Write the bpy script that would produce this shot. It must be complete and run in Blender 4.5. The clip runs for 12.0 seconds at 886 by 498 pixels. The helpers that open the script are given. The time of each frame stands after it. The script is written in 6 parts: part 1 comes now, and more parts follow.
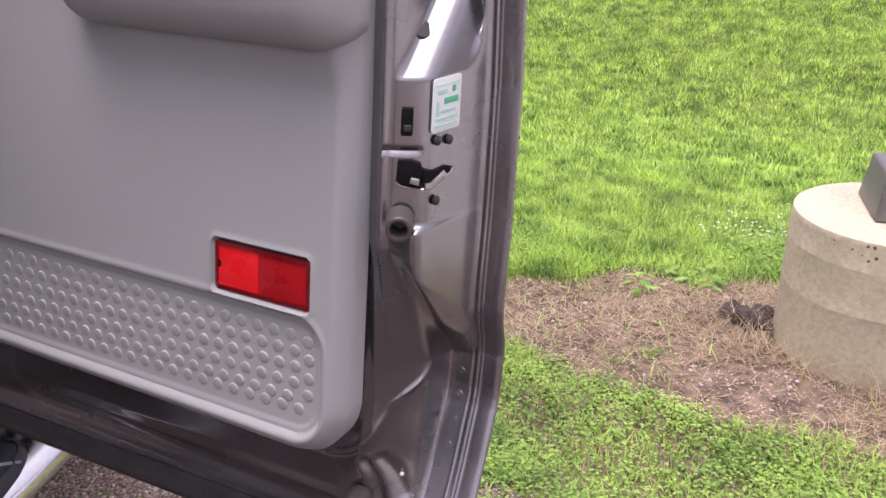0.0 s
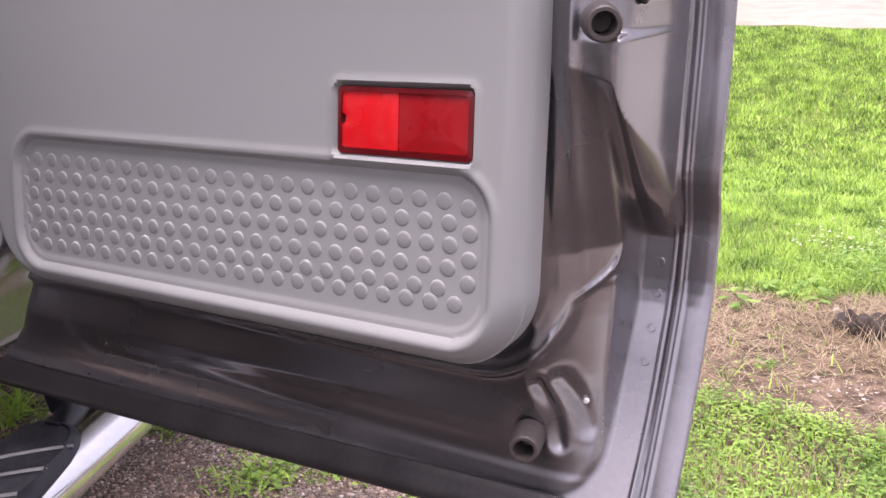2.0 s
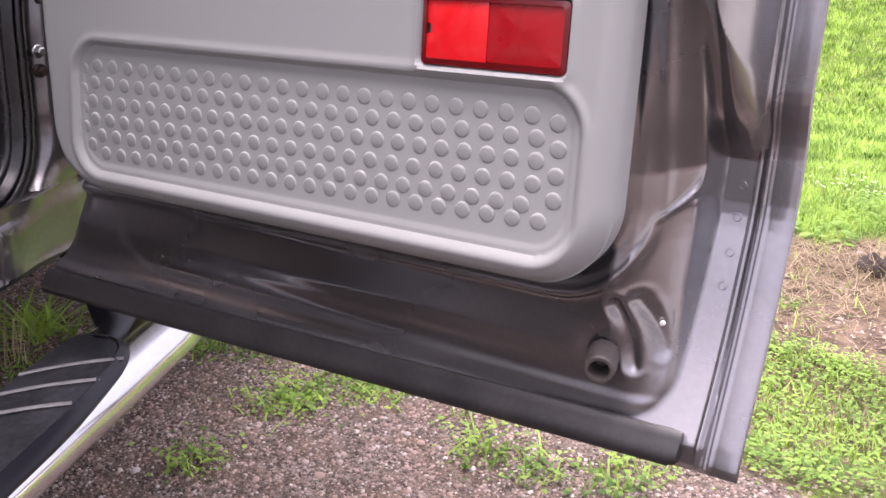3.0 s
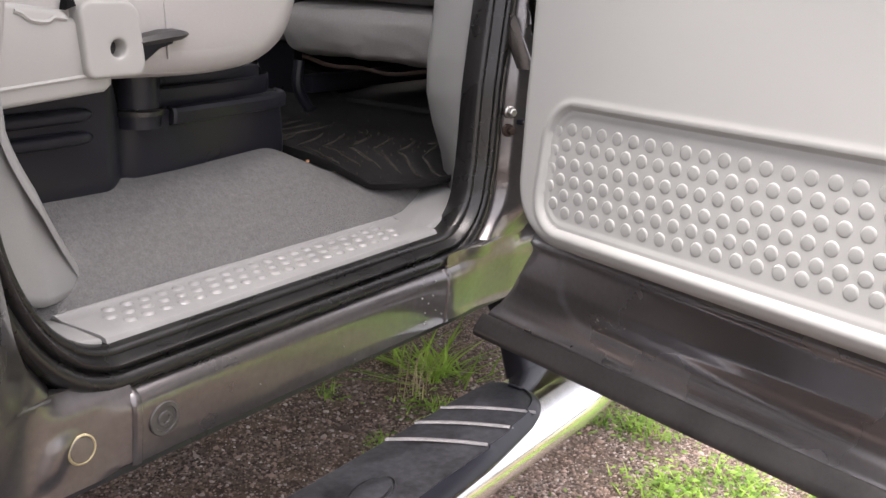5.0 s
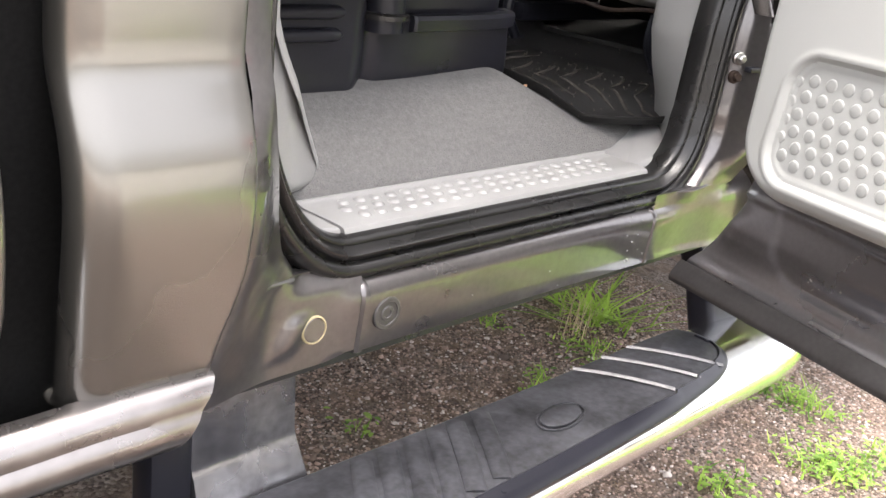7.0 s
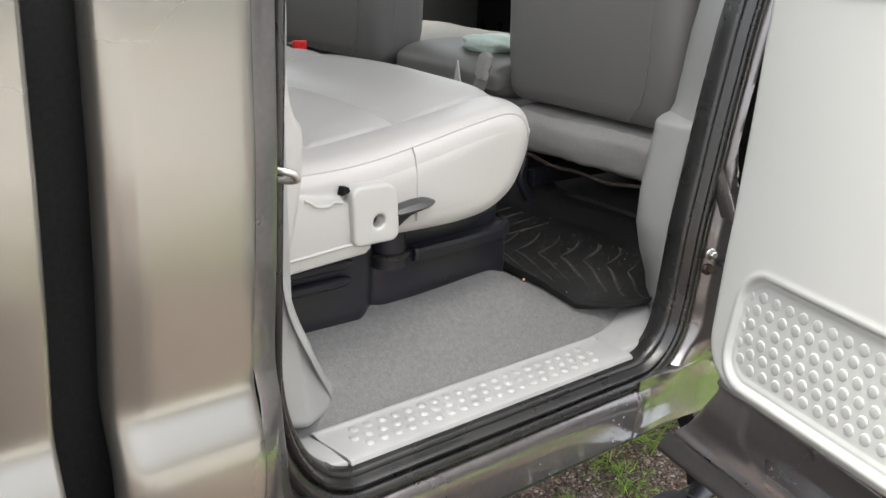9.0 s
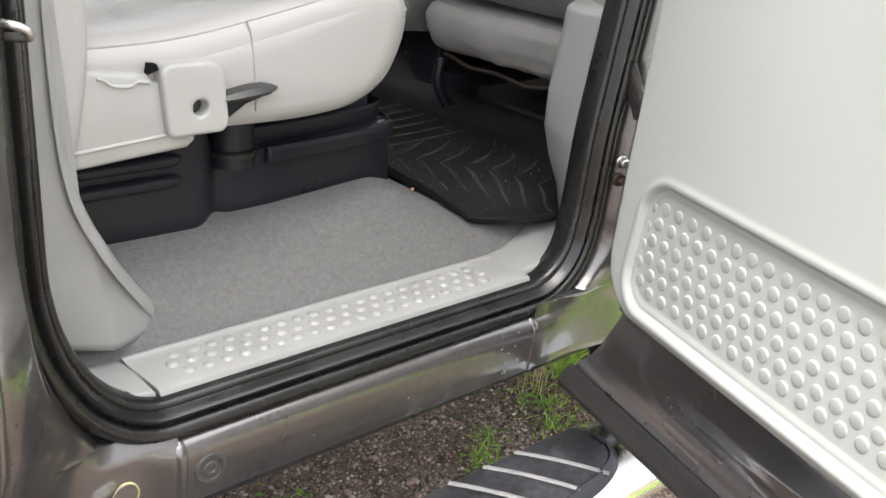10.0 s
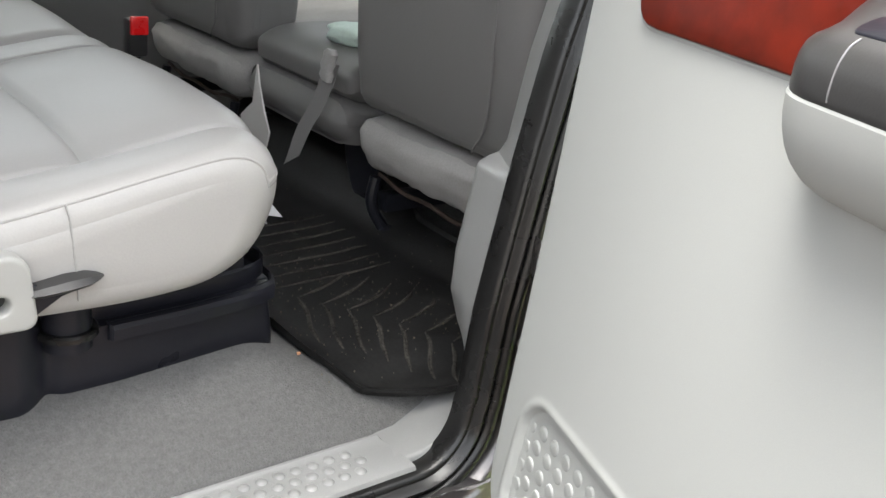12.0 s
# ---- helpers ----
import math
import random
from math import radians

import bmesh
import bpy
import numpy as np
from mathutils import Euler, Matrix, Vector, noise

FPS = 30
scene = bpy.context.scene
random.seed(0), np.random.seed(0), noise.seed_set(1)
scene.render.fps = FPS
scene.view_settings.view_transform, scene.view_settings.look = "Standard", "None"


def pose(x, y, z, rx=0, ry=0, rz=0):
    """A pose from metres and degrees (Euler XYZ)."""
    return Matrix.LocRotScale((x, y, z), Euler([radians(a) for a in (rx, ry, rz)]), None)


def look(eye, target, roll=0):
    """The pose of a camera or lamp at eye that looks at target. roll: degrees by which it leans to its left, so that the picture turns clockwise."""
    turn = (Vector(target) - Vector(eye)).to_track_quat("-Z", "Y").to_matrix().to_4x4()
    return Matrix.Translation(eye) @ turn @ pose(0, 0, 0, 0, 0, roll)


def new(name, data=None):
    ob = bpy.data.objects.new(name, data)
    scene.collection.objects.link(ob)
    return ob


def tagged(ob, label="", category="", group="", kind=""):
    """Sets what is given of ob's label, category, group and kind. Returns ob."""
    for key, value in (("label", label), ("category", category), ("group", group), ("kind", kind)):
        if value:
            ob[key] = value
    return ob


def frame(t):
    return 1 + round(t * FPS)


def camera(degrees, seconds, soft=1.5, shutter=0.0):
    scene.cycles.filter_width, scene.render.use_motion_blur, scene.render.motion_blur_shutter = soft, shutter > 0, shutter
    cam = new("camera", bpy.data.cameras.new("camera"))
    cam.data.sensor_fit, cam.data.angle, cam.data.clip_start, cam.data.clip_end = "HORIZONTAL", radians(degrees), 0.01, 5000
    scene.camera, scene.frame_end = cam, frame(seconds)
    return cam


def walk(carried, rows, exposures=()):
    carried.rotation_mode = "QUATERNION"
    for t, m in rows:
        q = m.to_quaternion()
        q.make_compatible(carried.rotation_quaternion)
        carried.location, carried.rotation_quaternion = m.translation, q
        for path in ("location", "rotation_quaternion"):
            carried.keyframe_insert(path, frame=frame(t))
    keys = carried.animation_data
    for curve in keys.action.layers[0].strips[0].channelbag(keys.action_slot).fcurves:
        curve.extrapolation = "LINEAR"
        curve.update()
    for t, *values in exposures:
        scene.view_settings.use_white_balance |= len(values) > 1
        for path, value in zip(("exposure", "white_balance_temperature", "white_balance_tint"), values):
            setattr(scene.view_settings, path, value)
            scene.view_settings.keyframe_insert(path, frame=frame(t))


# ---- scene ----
cam = camera(48.7, 12.0)
PATH = [
    (0, (-0.659, -1.158, 1.358), (1.153, -0.79, 0.595), 0.2),
    (0.5, (-0.716, -1.112, 1.365), (1.097, -0.79, 0.586), -1.8),
    (1, (-0.619, -1.024, 1.251), (1.219, -0.758, 0.509), -0.4),
    (1.5, (-0.535, -0.991, 1.107), (1.329, -0.601, 0.494), -1.8),
    (2, (-0.497, -0.962, 1.034), (1.361, -0.526, 0.435), -1.9),
    (2.5, (-0.501, -0.926, 1.014), (1.315, -0.516, 0.283), -0.8),
    (2.7, (-0.504, -0.909, 1.014), (1.311, -0.504, 0.277), -0.4),
    (4.3, (-0.527, -0.841, 0.996), (1.19, 0.024, 0.447), 1.2),
    (4.5, (-0.526, -0.836, 1.006), (1.128, 0.139, 0.446), 1.1),
    (5, (-0.553, -0.789, 0.995), (1.019, 0.312, 0.43), 2.2),
    (5.5, (-0.563, -0.76, 0.972), (0.949, 0.396, 0.359), 3.4),
    (6, (-0.568, -0.746, 0.966), (0.906, 0.428, 0.294), 6.0),
    (6.5, (-0.592, -0.725, 0.962), (0.836, 0.493, 0.27), 6.9),
    (6.7, (-0.609, -0.718, 0.958), (0.796, 0.525, 0.263), 7.0),
    (8.3, (-0.671, -0.763, 1.11), (0.668, 0.563, 0.439), 7.8),
    (8.5, (-0.664, -0.775, 1.143), (0.695, 0.557, 0.531), 6.8),
    (9, (-0.652, -0.853, 1.266), (0.628, 0.546, 0.631), 3.6),
    (9.5, (-0.545, -0.902, 1.242), (0.745, 0.474, 0.577), 4.0),
    (10, (-0.397, -0.841, 1.177), (0.861, 0.513, 0.412), 4.7),
    (10.5, (-0.226, -0.715, 1.137), (0.922, 0.682, 0.282), 5.9),
    (11, (-0.111, -0.715, 1.068), (0.944, 0.77, 0.241), 5.2),
    (11.5, (-0.092, -0.76, 1.191), (0.981, 0.719, 0.378), 5.8),
    (12, (-0.121, -0.797, 1.328), (1.085, 0.621, 0.597), 6.7),
]
EXPOSURES = [(0, 0.93, 6350, 32), (1.5, 1.1, 6400, 32), (2.7, 1.4, 6350, 31), (4.5, 1.82, 6750, 22), (5, 2.23, 6750, 18), (5.5, 2.63, 6750, 18), (6.5, 2.86, 6750, 16), (8.5, 2.66, 6620, 9), (10, 2.53, 6640, 9), (11, 2.66, 6620, 11), (12, 2.44, 6540, 8)]
walk(cam, [(t, look(eye, target, roll)) for t, eye, target, roll in PATH], EXPOSURES)

# ---- light: bright overcast sky with a wide, weak sun ----
world = bpy.data.worlds.new("overcast_sky")
scene.world = world
world.use_nodes = True
wn = world.node_tree.nodes
sky = wn.new("ShaderNodeTexSky")
sky.sky_type = "NISHITA"
sky.sun_disc = False
sky.sun_elevation, sky.sun_rotation = radians(82), radians(320)
sky.air_density, sky.dust_density, sky.ozone_density = 1.0, 6.0, 0.6
hsv = wn.new("ShaderNodeHueSaturation")
hsv.inputs["Saturation"].default_value = 0.25
world.node_tree.links.new(sky.outputs[0], hsv.inputs["Color"])
world.node_tree.links.new(hsv.outputs[0], wn["Background"].inputs[0])
wn["Background"].inputs[1].default_value = 0.15
sun = new("sun", bpy.data.lights.new("sun", "SUN"))
sun.data.energy, sun.data.angle, sun.data.color = 0.8, radians(50), (1.0, 0.97, 0.92)
sun.matrix_world = look((-0.9, 1.0, 9.9), (0, 0, 0))


# ---- materials ----
def mat(name, color, rough=0.5, metal=0.0, var=0.08, scale=8.0, fine=200.0, bump=0.05, dist=0.002, coat=0.0, spec=0.5, tint=None, grit=0.0, haze=0.06):
    """A procedural surface: colour varied at two scales, roughness wear and fine relief."""
    m = bpy.data.materials.new(name)
    m.use_nodes = True
    nt = m.node_tree
    b = nt.nodes["Principled BSDF"]
    tc = nt.nodes.new("ShaderNodeTexCoord")
    n1 = nt.nodes.new("ShaderNodeTexNoise")
    n1.inputs["Scale"].default_value, n1.inputs["Detail"].default_value = scale, 5
    n2 = nt.nodes.new("ShaderNodeTexNoise")
    n2.inputs["Scale"].default_value, n2.inputs["Detail"].default_value = fine, 3
    for n in (n1, n2):
        nt.links.new(tc.outputs["Object"], n.inputs["Vector"])
    add = nt.nodes.new("ShaderNodeMath")
    add.operation = "ADD"
    nt.links.new(n1.outputs[0], add.inputs[0])
    nt.links.new(n2.outputs[0], add.inputs[1])
    ramp = nt.nodes.new("ShaderNodeMapRange")
    ramp.inputs[1].default_value, ramp.inputs[2].default_value = 0.6, 1.4
    nt.links.new(add.outputs[0], ramp.inputs[0])
    mix = nt.nodes.new("ShaderNodeMix")
    mix.data_type = "RGBA"
    lo = tint or tuple(c * (1 - 2 * var) for c in color)
    mix.inputs[6].default_value = (*lo, 1)
    mix.inputs[7].default_value = (*(min(1, c * (1 + var)) for c in color), 1)
    nt.links.new(ramp.outputs[0], mix.inputs[0])
    nt.links.new(mix.outputs[2], b.inputs["Base Color"])
    rr = nt.nodes.new("ShaderNodeMapRange")
    rr.inputs[1].default_value, rr.inputs[2].default_value = 0.3, 0.7
    rr.inputs[3].default_value, rr.inputs[4].default_value = max(0, rough - 0.06), min(1, rough + 0.06 + grit)
    nt.links.new(n1.outputs[0], rr.inputs[0])
    nt.links.new(rr.outputs[0], b.inputs["Roughness"])
    b.inputs["Metallic"].default_value = metal
    b.inputs["Coat Weight"].default_value = coat
    b.inputs["Coat Roughness"].default_value = haze
    b.inputs["Specular IOR Level"].default_value = spec
    if bump:
        bn = nt.nodes.new("ShaderNodeBump")
        bn.inputs["Strength"].default_value, bn.inputs["Distance"].default_value = bump, dist
        nt.links.new(n2.outputs[0], bn.inputs["Height"])
        nt.links.new(bn.outputs[0], b.inputs["Normal"])
    return m


TRIM = mat("grey_grained_plastic", (0.33, 0.337, 0.325), 0.64, var=0.02, scale=3, fine=900, bump=0.12, dist=0.0006)
SILL_GREY = mat("sill_grey_plastic", (0.28, 0.28, 0.275), 0.34, var=0.05, scale=14, fine=700, bump=0.12, dist=0.0006)
PAINT = mat("brown_grey_metallic_paint", (0.212, 0.204, 0.188), 0.27, 0.88, var=0.03, scale=2, fine=2500, bump=0.02, dist=0.0003, coat=0.9, haze=0.1)
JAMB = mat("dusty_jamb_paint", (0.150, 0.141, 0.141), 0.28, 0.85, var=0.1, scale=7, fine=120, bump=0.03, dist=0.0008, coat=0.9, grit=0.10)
SHELL = mat("inner_door_paint", (0.305, 0.296, 0.306), 0.23, 0.92, var=0.06, scale=6, fine=150, bump=0.02, dist=0.0008, coat=0.8, grit=0.08, haze=0.1)
RUBBER = mat("black_rubber", (0.012, 0.0117, 0.0117), 0.28, var=0.2, scale=20, fine=300, bump=0.08, dist=0.001)
DUSTY_RUBBER = mat("dusty_black_rubber", (0.060, 0.056, 0.055), 0.45, var=0.2, scale=12, fine=160, bump=0.15, dist=0.001)
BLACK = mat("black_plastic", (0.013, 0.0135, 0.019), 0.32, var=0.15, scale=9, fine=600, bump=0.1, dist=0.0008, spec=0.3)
TREAD = mat("black_step_plastic", (0.034, 0.035, 0.041), 0.46, var=0.6, scale=16, fine=110, bump=0.25, dist=0.0015)
MATRUB = mat("black_floor_mat_rubber", (0.014, 0.0137, 0.0137), 0.55, var=0.3, scale=14, fine=180, bump=0.15, dist=0.001, spec=0.3)
MATRIB = mat("dusty_floor_mat_ribs", (0.062, 0.057, 0.051), 0.8, var=0.5, scale=25, fine=180, bump=0.15, dist=0.001, spec=0.15)
CARPET = mat("grey_loop_carpet", (0.172, 0.170, 0.166), 0.95, var=0.13, scale=140, fine=420, bump=1.0, dist=0.003, spec=0.1)
LEATHER = mat("light_grey_leather", (0.405, 0.393, 0.380), 0.38, var=0.025, scale=6, fine=420, bump=0.14, dist=0.0008)
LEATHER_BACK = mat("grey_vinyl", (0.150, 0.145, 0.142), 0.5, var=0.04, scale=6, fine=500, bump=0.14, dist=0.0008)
SEAT_PLASTIC = mat("pale_grey_seat_plastic", (0.39, 0.388, 0.37), 0.45, var=0.02, scale=5, fine=800, bump=0.08, dist=0.0006)
CLOTH = mat("grey_cloth", (0.33, 0.318, 0.308), 0.8, var=0.08, scale=9, fine=300, bump=0.3, dist=0.001)
STITCH = mat("grey_thread", (0.36, 0.355, 0.34), 0.8, var=0.1)
CHROME = mat("chrome", (0.78, 0.79, 0.8), 0.1, 1.0, var=0.04, scale=9, fine=60, bump=0.01, grit=0.08)
STEEL = mat("worn_steel", (0.5, 0.49, 0.47), 0.35, 1.0, var=0.15, scale=30, fine=200, bump=0.05)
BRASSY = mat("yellowed_sealer", (0.42, 0.36, 0.22), 0.5, 0.2, var=0.2, scale=40)
RED = mat("red_reflector_prisms", (0.85, 0.012, 0.014), 0.3, var=0.05, scale=30, fine=500, bump=0.3, dist=0.001, coat=1.0)
RED_DARK = mat("red_lens", (0.42, 0.006, 0.009), 0.3, var=0.1, scale=30, fine=400, bump=0.2, dist=0.001, coat=1.0)
RED_RIM = mat("dark_red_rim", (0.16, 0.004, 0.006), 0.25, var=0.1, coat=1.0)
GLASS = mat("tinted_glass", (0.75, 0.78, 0.76), 0.02, var=0.0, bump=0)
GLASS.node_tree.nodes["Principled BSDF"].inputs["Transmission Weight"].default_value = 1.0
GLASS.node_tree.nodes["Principled BSDF"].inputs["IOR"].default_value = 1.05
WOODRED = mat("red_brown_wood_grain", (0.125, 0.011, 0.004), 0.4, var=0.3, scale=5, fine=30, bump=0.0, spec=0.2)
DARKGREY = mat("dark_grey_plastic", (0.035, 0.034, 0.034), 0.4, var=0.1, fine=600, bump=0.1, dist=0.0006)
CONCRETE = mat("weathered_concrete", (0.53, 0.475, 0.345), 0.9, var=0.16, scale=4.0, fine=60, bump=0.35, dist=0.003, spec=0.2)
ZINC = mat("grey_galvanised_steel", (0.22, 0.22, 0.215), 0.5, 0.7, var=0.12, scale=10, fine=80, bump=0.05)
STRIP = mat("worn_pale_strip", (0.24, 0.235, 0.24), 0.55, var=0.15, scale=40)
WHITE = mat("white_paper", (0.82, 0.82, 0.82), 0.7, var=0.02)
STICKER = mat("white_sticker", (0.75, 0.82, 0.78), 0.35, var=0.03)
GREEN = mat("green_print", (0.08, 0.5, 0.26), 0.4, var=0.05)
PALEGREEN = mat("pale_green_print", (0.42, 0.72, 0.6), 0.4, var=0.05)
# matt black; also fills gaps and openings that are dark only from shade
DARK = mat("matt_black_and_shade", (0.008, 0.008, 0.008), 0.9, var=0.3, spec=0.15)
RUST = mat("rusty_wire", (0.035, 0.02, 0.014), 0.8, var=0.3)
LINER = mat("grey_far_door_trim", (0.16, 0.155, 0.15), 0.9, var=0.03, fine=300)


POLISHED = mat("glossy_rocker_paint", (0.27, 0.252, 0.245), 0.16, 0.92, var=0.08, scale=12, fine=60, bump=0.03, dist=0.002, grit=0.15)


def leafmat(name, a, b, scale=1.2, contrast=1.0):
    m = bpy.data.materials.new(name)
    m.use_nodes = True
    nt = m.node_tree
    p = nt.nodes["Principled BSDF"]
    geo = nt.nodes.new("ShaderNodeNewGeometry")
    tc = nt.nodes.new("ShaderNodeTexCoord")
    no = nt.nodes.new("ShaderNodeTexNoise")
    no.inputs["Scale"].default_value, no.inputs["Detail"].default_value = scale, 4
    nt.links.new(tc.outputs["Object"], no.inputs["Vector"])
    ad = nt.nodes.new("ShaderNodeMath")
    ad.operation = "MULTIPLY_ADD"
    ad.inputs[1].default_value, ad.inputs[2].default_value = 0.55, -0.1
    nt.links.new(geo.outputs["Random Per Island"], ad.inputs[0])
    ad2 = nt.nodes.new("ShaderNodeMath")
    ad2.operation = "ADD"
    nt.links.new(ad.outputs[0], ad2.inputs[0])
    ct = nt.nodes.new("ShaderNodeMath")
    ct.operation = "MULTIPLY_ADD"
    ct.inputs[1].default_value, ct.inputs[2].default_value = contrast, 0.5 - 0.5 * contrast
    nt.links.new(no.outputs[0], ct.inputs[0])
    nt.links.new(ct.outputs[0], ad2.inputs[1])
    mr = nt.nodes.new("ShaderNodeMapRange")
    mr.inputs[1].default_value, mr.inputs[2].default_value = 0.25, 1.0
    nt.links.new(ad2.outputs[0], mr.inputs[0])
    mx = nt.nodes.new("ShaderNodeMix")
    mx.data_type = "RGBA"
    mx.inputs[6].default_value, mx.inputs[7].default_value = (*a, 1), (*b, 1)
    nt.links.new(mr.outputs[0], mx.inputs[0])
    nt.links.new(mx.outputs[2], p.inputs["Base Color"])
    p.inputs["Roughness"].default_value = 0.55
    tr = nt.nodes.new("ShaderNodeBsdfTranslucent")
    nt.links.new(mx.outputs[2], tr.inputs["Color"])
    ms = nt.nodes.new("ShaderNodeMixShader")
    ms.inputs[0].default_value = 0.35
    nt.links.new(p.outputs[0], ms.inputs[1])
    nt.links.new(tr.outputs[0], ms.inputs[2])
    nt.links.new(ms.outputs[0], nt.nodes["Material Output"].inputs[0])
    return m


GRASS = leafmat("grass_blades", (0.065, 0.17, 0.020), (0.51, 0.75, 0.135), 5.0, 1.9)
WEED = leafmat("weed_leaves", (0.055, 0.15, 0.022), (0.38, 0.59, 0.115), 5, 1.4)
CLOVER = leafmat("clover_leaves", (0.09, 0.22, 0.025), (0.38, 0.58, 0.13), 7)
STRAW = leafmat("dry_straw", (0.28, 0.205, 0.115), (0.68, 0.57, 0.385), 3)
BLOSSOM = leafmat("white_blossom", (0.5, 0.6, 0.4), (0.8, 0.85, 0.7), 3)


def ground_material():
    m = bpy.data.materials.new("gravel_soil_and_turf")
    m.use_nodes = True
    nt = m.node_tree
    p = nt.nodes["Principled BSDF"]
    tc = nt.nodes.new("ShaderNodeTexCoord")

    def noise_at(scale, detail=5):
        n = nt.nodes.new("ShaderNodeTexNoise")
        n.inputs["Scale"].default_value, n.inputs["Detail"].default_value = scale, detail
        nt.links.new(tc.outputs["Object"], n.inputs["Vector"])
        return n.outputs[0]

    def two(a, b, fac):
        x = nt.nodes.new("ShaderNodeMix")
        x.data_type = "RGBA"
        for i, c in ((6, a), (7, b)):
            if isinstance(c, tuple):
                x.inputs[i].default_value = (*c, 1)
            else:
                nt.links.new(c, x.inputs[i])
        nt.links.new(fac, x.inputs[0])
        return x.outputs[2]

    def stretch(v, lo, hi):
        r = nt.nodes.new("ShaderNodeMapRange")
        r.inputs[1].default_value, r.inputs[2].default_value = lo, hi
        nt.links.new(v, r.inputs[0])
        return r.outputs[0]

    def zone(name, edge):
        a = nt.nodes.new("ShaderNodeAttribute")
        a.attribute_name = name
        s = nt.nodes.new("ShaderNodeMath")
        s.operation = "ADD"
        nt.links.new(a.outputs["Fac"], s.inputs[0])
        nt.links.new(edge, s.inputs[1])
        return stretch(s.outputs[0], 0.9, 1.1)

    vor = nt.nodes.new("ShaderNodeTexVoronoi")
    vor.inputs["Scale"].default_value = 150
    nt.links.new(tc.outputs["Object"], vor.inputs["Vector"])
    grey = nt.nodes.new("ShaderNodeSeparateColor")
    nt.links.new(vor.outputs["Color"], grey.inputs[0])
    stones = two((0.08, 0.063, 0.053), (0.35, 0.295, 0.262), stretch(grey.outputs[0], 0.1, 1.0))
    soil = two((0.105, 0.074, 0.056), (0.25, 0.187, 0.143), stretch(noise_at(30), 0.35, 0.65))
    gravel = two(soil, stones, stretch(noise_at(9), 0.35, 0.6))
    dirt = two((0.09, 0.065, 0.047), (0.26, 0.19, 0.135), stretch(noise_at(22), 0.35, 0.65))
    turf = two((0.06, 0.085, 0.022), (0.19, 0.25, 0.06), stretch(noise_at(1.1), 0.35, 0.65))
    # road is the pale colour of a drive added out of view for reflections
    road = two((0.34, 0.33, 0.30), (0.46, 0.45, 0.42), stretch(noise_at(3), 0.35, 0.65))
    edge = noise_at(7)
    # gravel colour darkened out of view, so the paint reflects darker ground
    reflect_dark = nt.nodes.new("ShaderNodeMix")
    reflect_dark.data_type = "RGBA"
    reflect_dark.blend_type = "MULTIPLY"
    reflect_dark.inputs[7].default_value = (0.34, 0.33, 0.335, 1)
    nt.links.new(gravel, reflect_dark.inputs[6])
    nt.links.new(zone("reflect_dark", noise_at(4)), reflect_dark.inputs[0])
    gravel = reflect_dark.outputs[2]
    c = two(turf, gravel, zone("gravel", edge))
    c = two(c, dirt, zone("dirt", edge))
    c = two(c, road, zone("unseen_drive", noise_at(1.5)))
    c = two(c, two((0.36, 0.315, 0.255), (0.43, 0.385, 0.32), stretch(noise_at(2), 0.35, 0.65)), zone("lane", noise_at(1.5)))
    nt.links.new(c, p.inputs["Base Color"])
    p.inputs["Roughness"].default_value = 0.95
    p.inputs["Specular IOR Level"].default_value = 0.2
    bn = nt.nodes.new("ShaderNodeBump")
    bn.inputs["Strength"].default_value, bn.inputs["Distance"].default_value = 0.6, 0.012
    nt.links.new(vor.outputs["Distance"], bn.inputs["Height"])
    nt.links.new(bn.outputs[0], p.inputs["Normal"])
    return m


GROUND = ground_material()


# ---- building helpers ----
def part(name, bm, material, parent=None, label="", sharp=35):
    """Links a bmesh, or (verts, faces), as one mesh object under a thing or a part."""
    me = bpy.data.meshes.new(name)
    if isinstance(bm, tuple):
        v, f = bm
        me.from_pydata([tuple(map(float, p)) for p in v], [], [tuple(map(int, q)) for q in f])
        me.update()
    else:
        bmesh.ops.recalc_face_normals(bm, faces=bm.faces)
        bm.to_mesh(me)
        bm.free()
    me.materials.append(material)
    me.polygons.foreach_set("use_smooth", [True] * len(me.polygons))
    if sharp:
        me.set_sharp_from_angle(angle=radians(sharp))
    ob = new(name, me)
    if parent is not None:
        ob.parent = parent.parent if parent.parent and parent.parent.parent else parent
    return tagged(ob, label)


def thing(name, label, category, group="", kind=""):
    return tagged(new(name), label, category, group, kind)


def join(*meshes):
    vs, fs, n = [], [], 0
    for v, f in meshes:
        vs += [tuple(p) for p in v]
        fs += [tuple(i + n for i in q) for q in f]
        n += len(v)
    return vs, fs


def sheet(pts, loop_u=False, loop_v=False):
    """Faces over an array of points, rows by columns."""
    pts = np.asarray(pts, float)
    r, c = pts.shape[:2]
    f = []
    for i in range(r if loop_u else r - 1):
        for j in range(c if loop_v else c - 1):
            a, b = i * c + j, i * c + (j + 1) % c
            d, e = ((i + 1) % r) * c + j, ((i + 1) % r) * c + (j + 1) % c
            f.append((a, b, e, d))
    return pts.reshape(-1, 3), f


def loft(sections, cap=True):
    """A skin over closed loops of points, capped at both ends."""
    s = np.asarray(sections, float)
    v, f = sheet(s, loop_v=True)
    v = list(map(tuple, v))
    if cap:
        n = s.shape[1]
        for k, row in ((0, s[0]), (len(s) - 1, s[-1])):
            v.append(tuple(row.mean(0)))
            for j in range(n):
                f.append((k * n + j, k * n + (j + 1) % n, len(v) - 1))
    return v, f


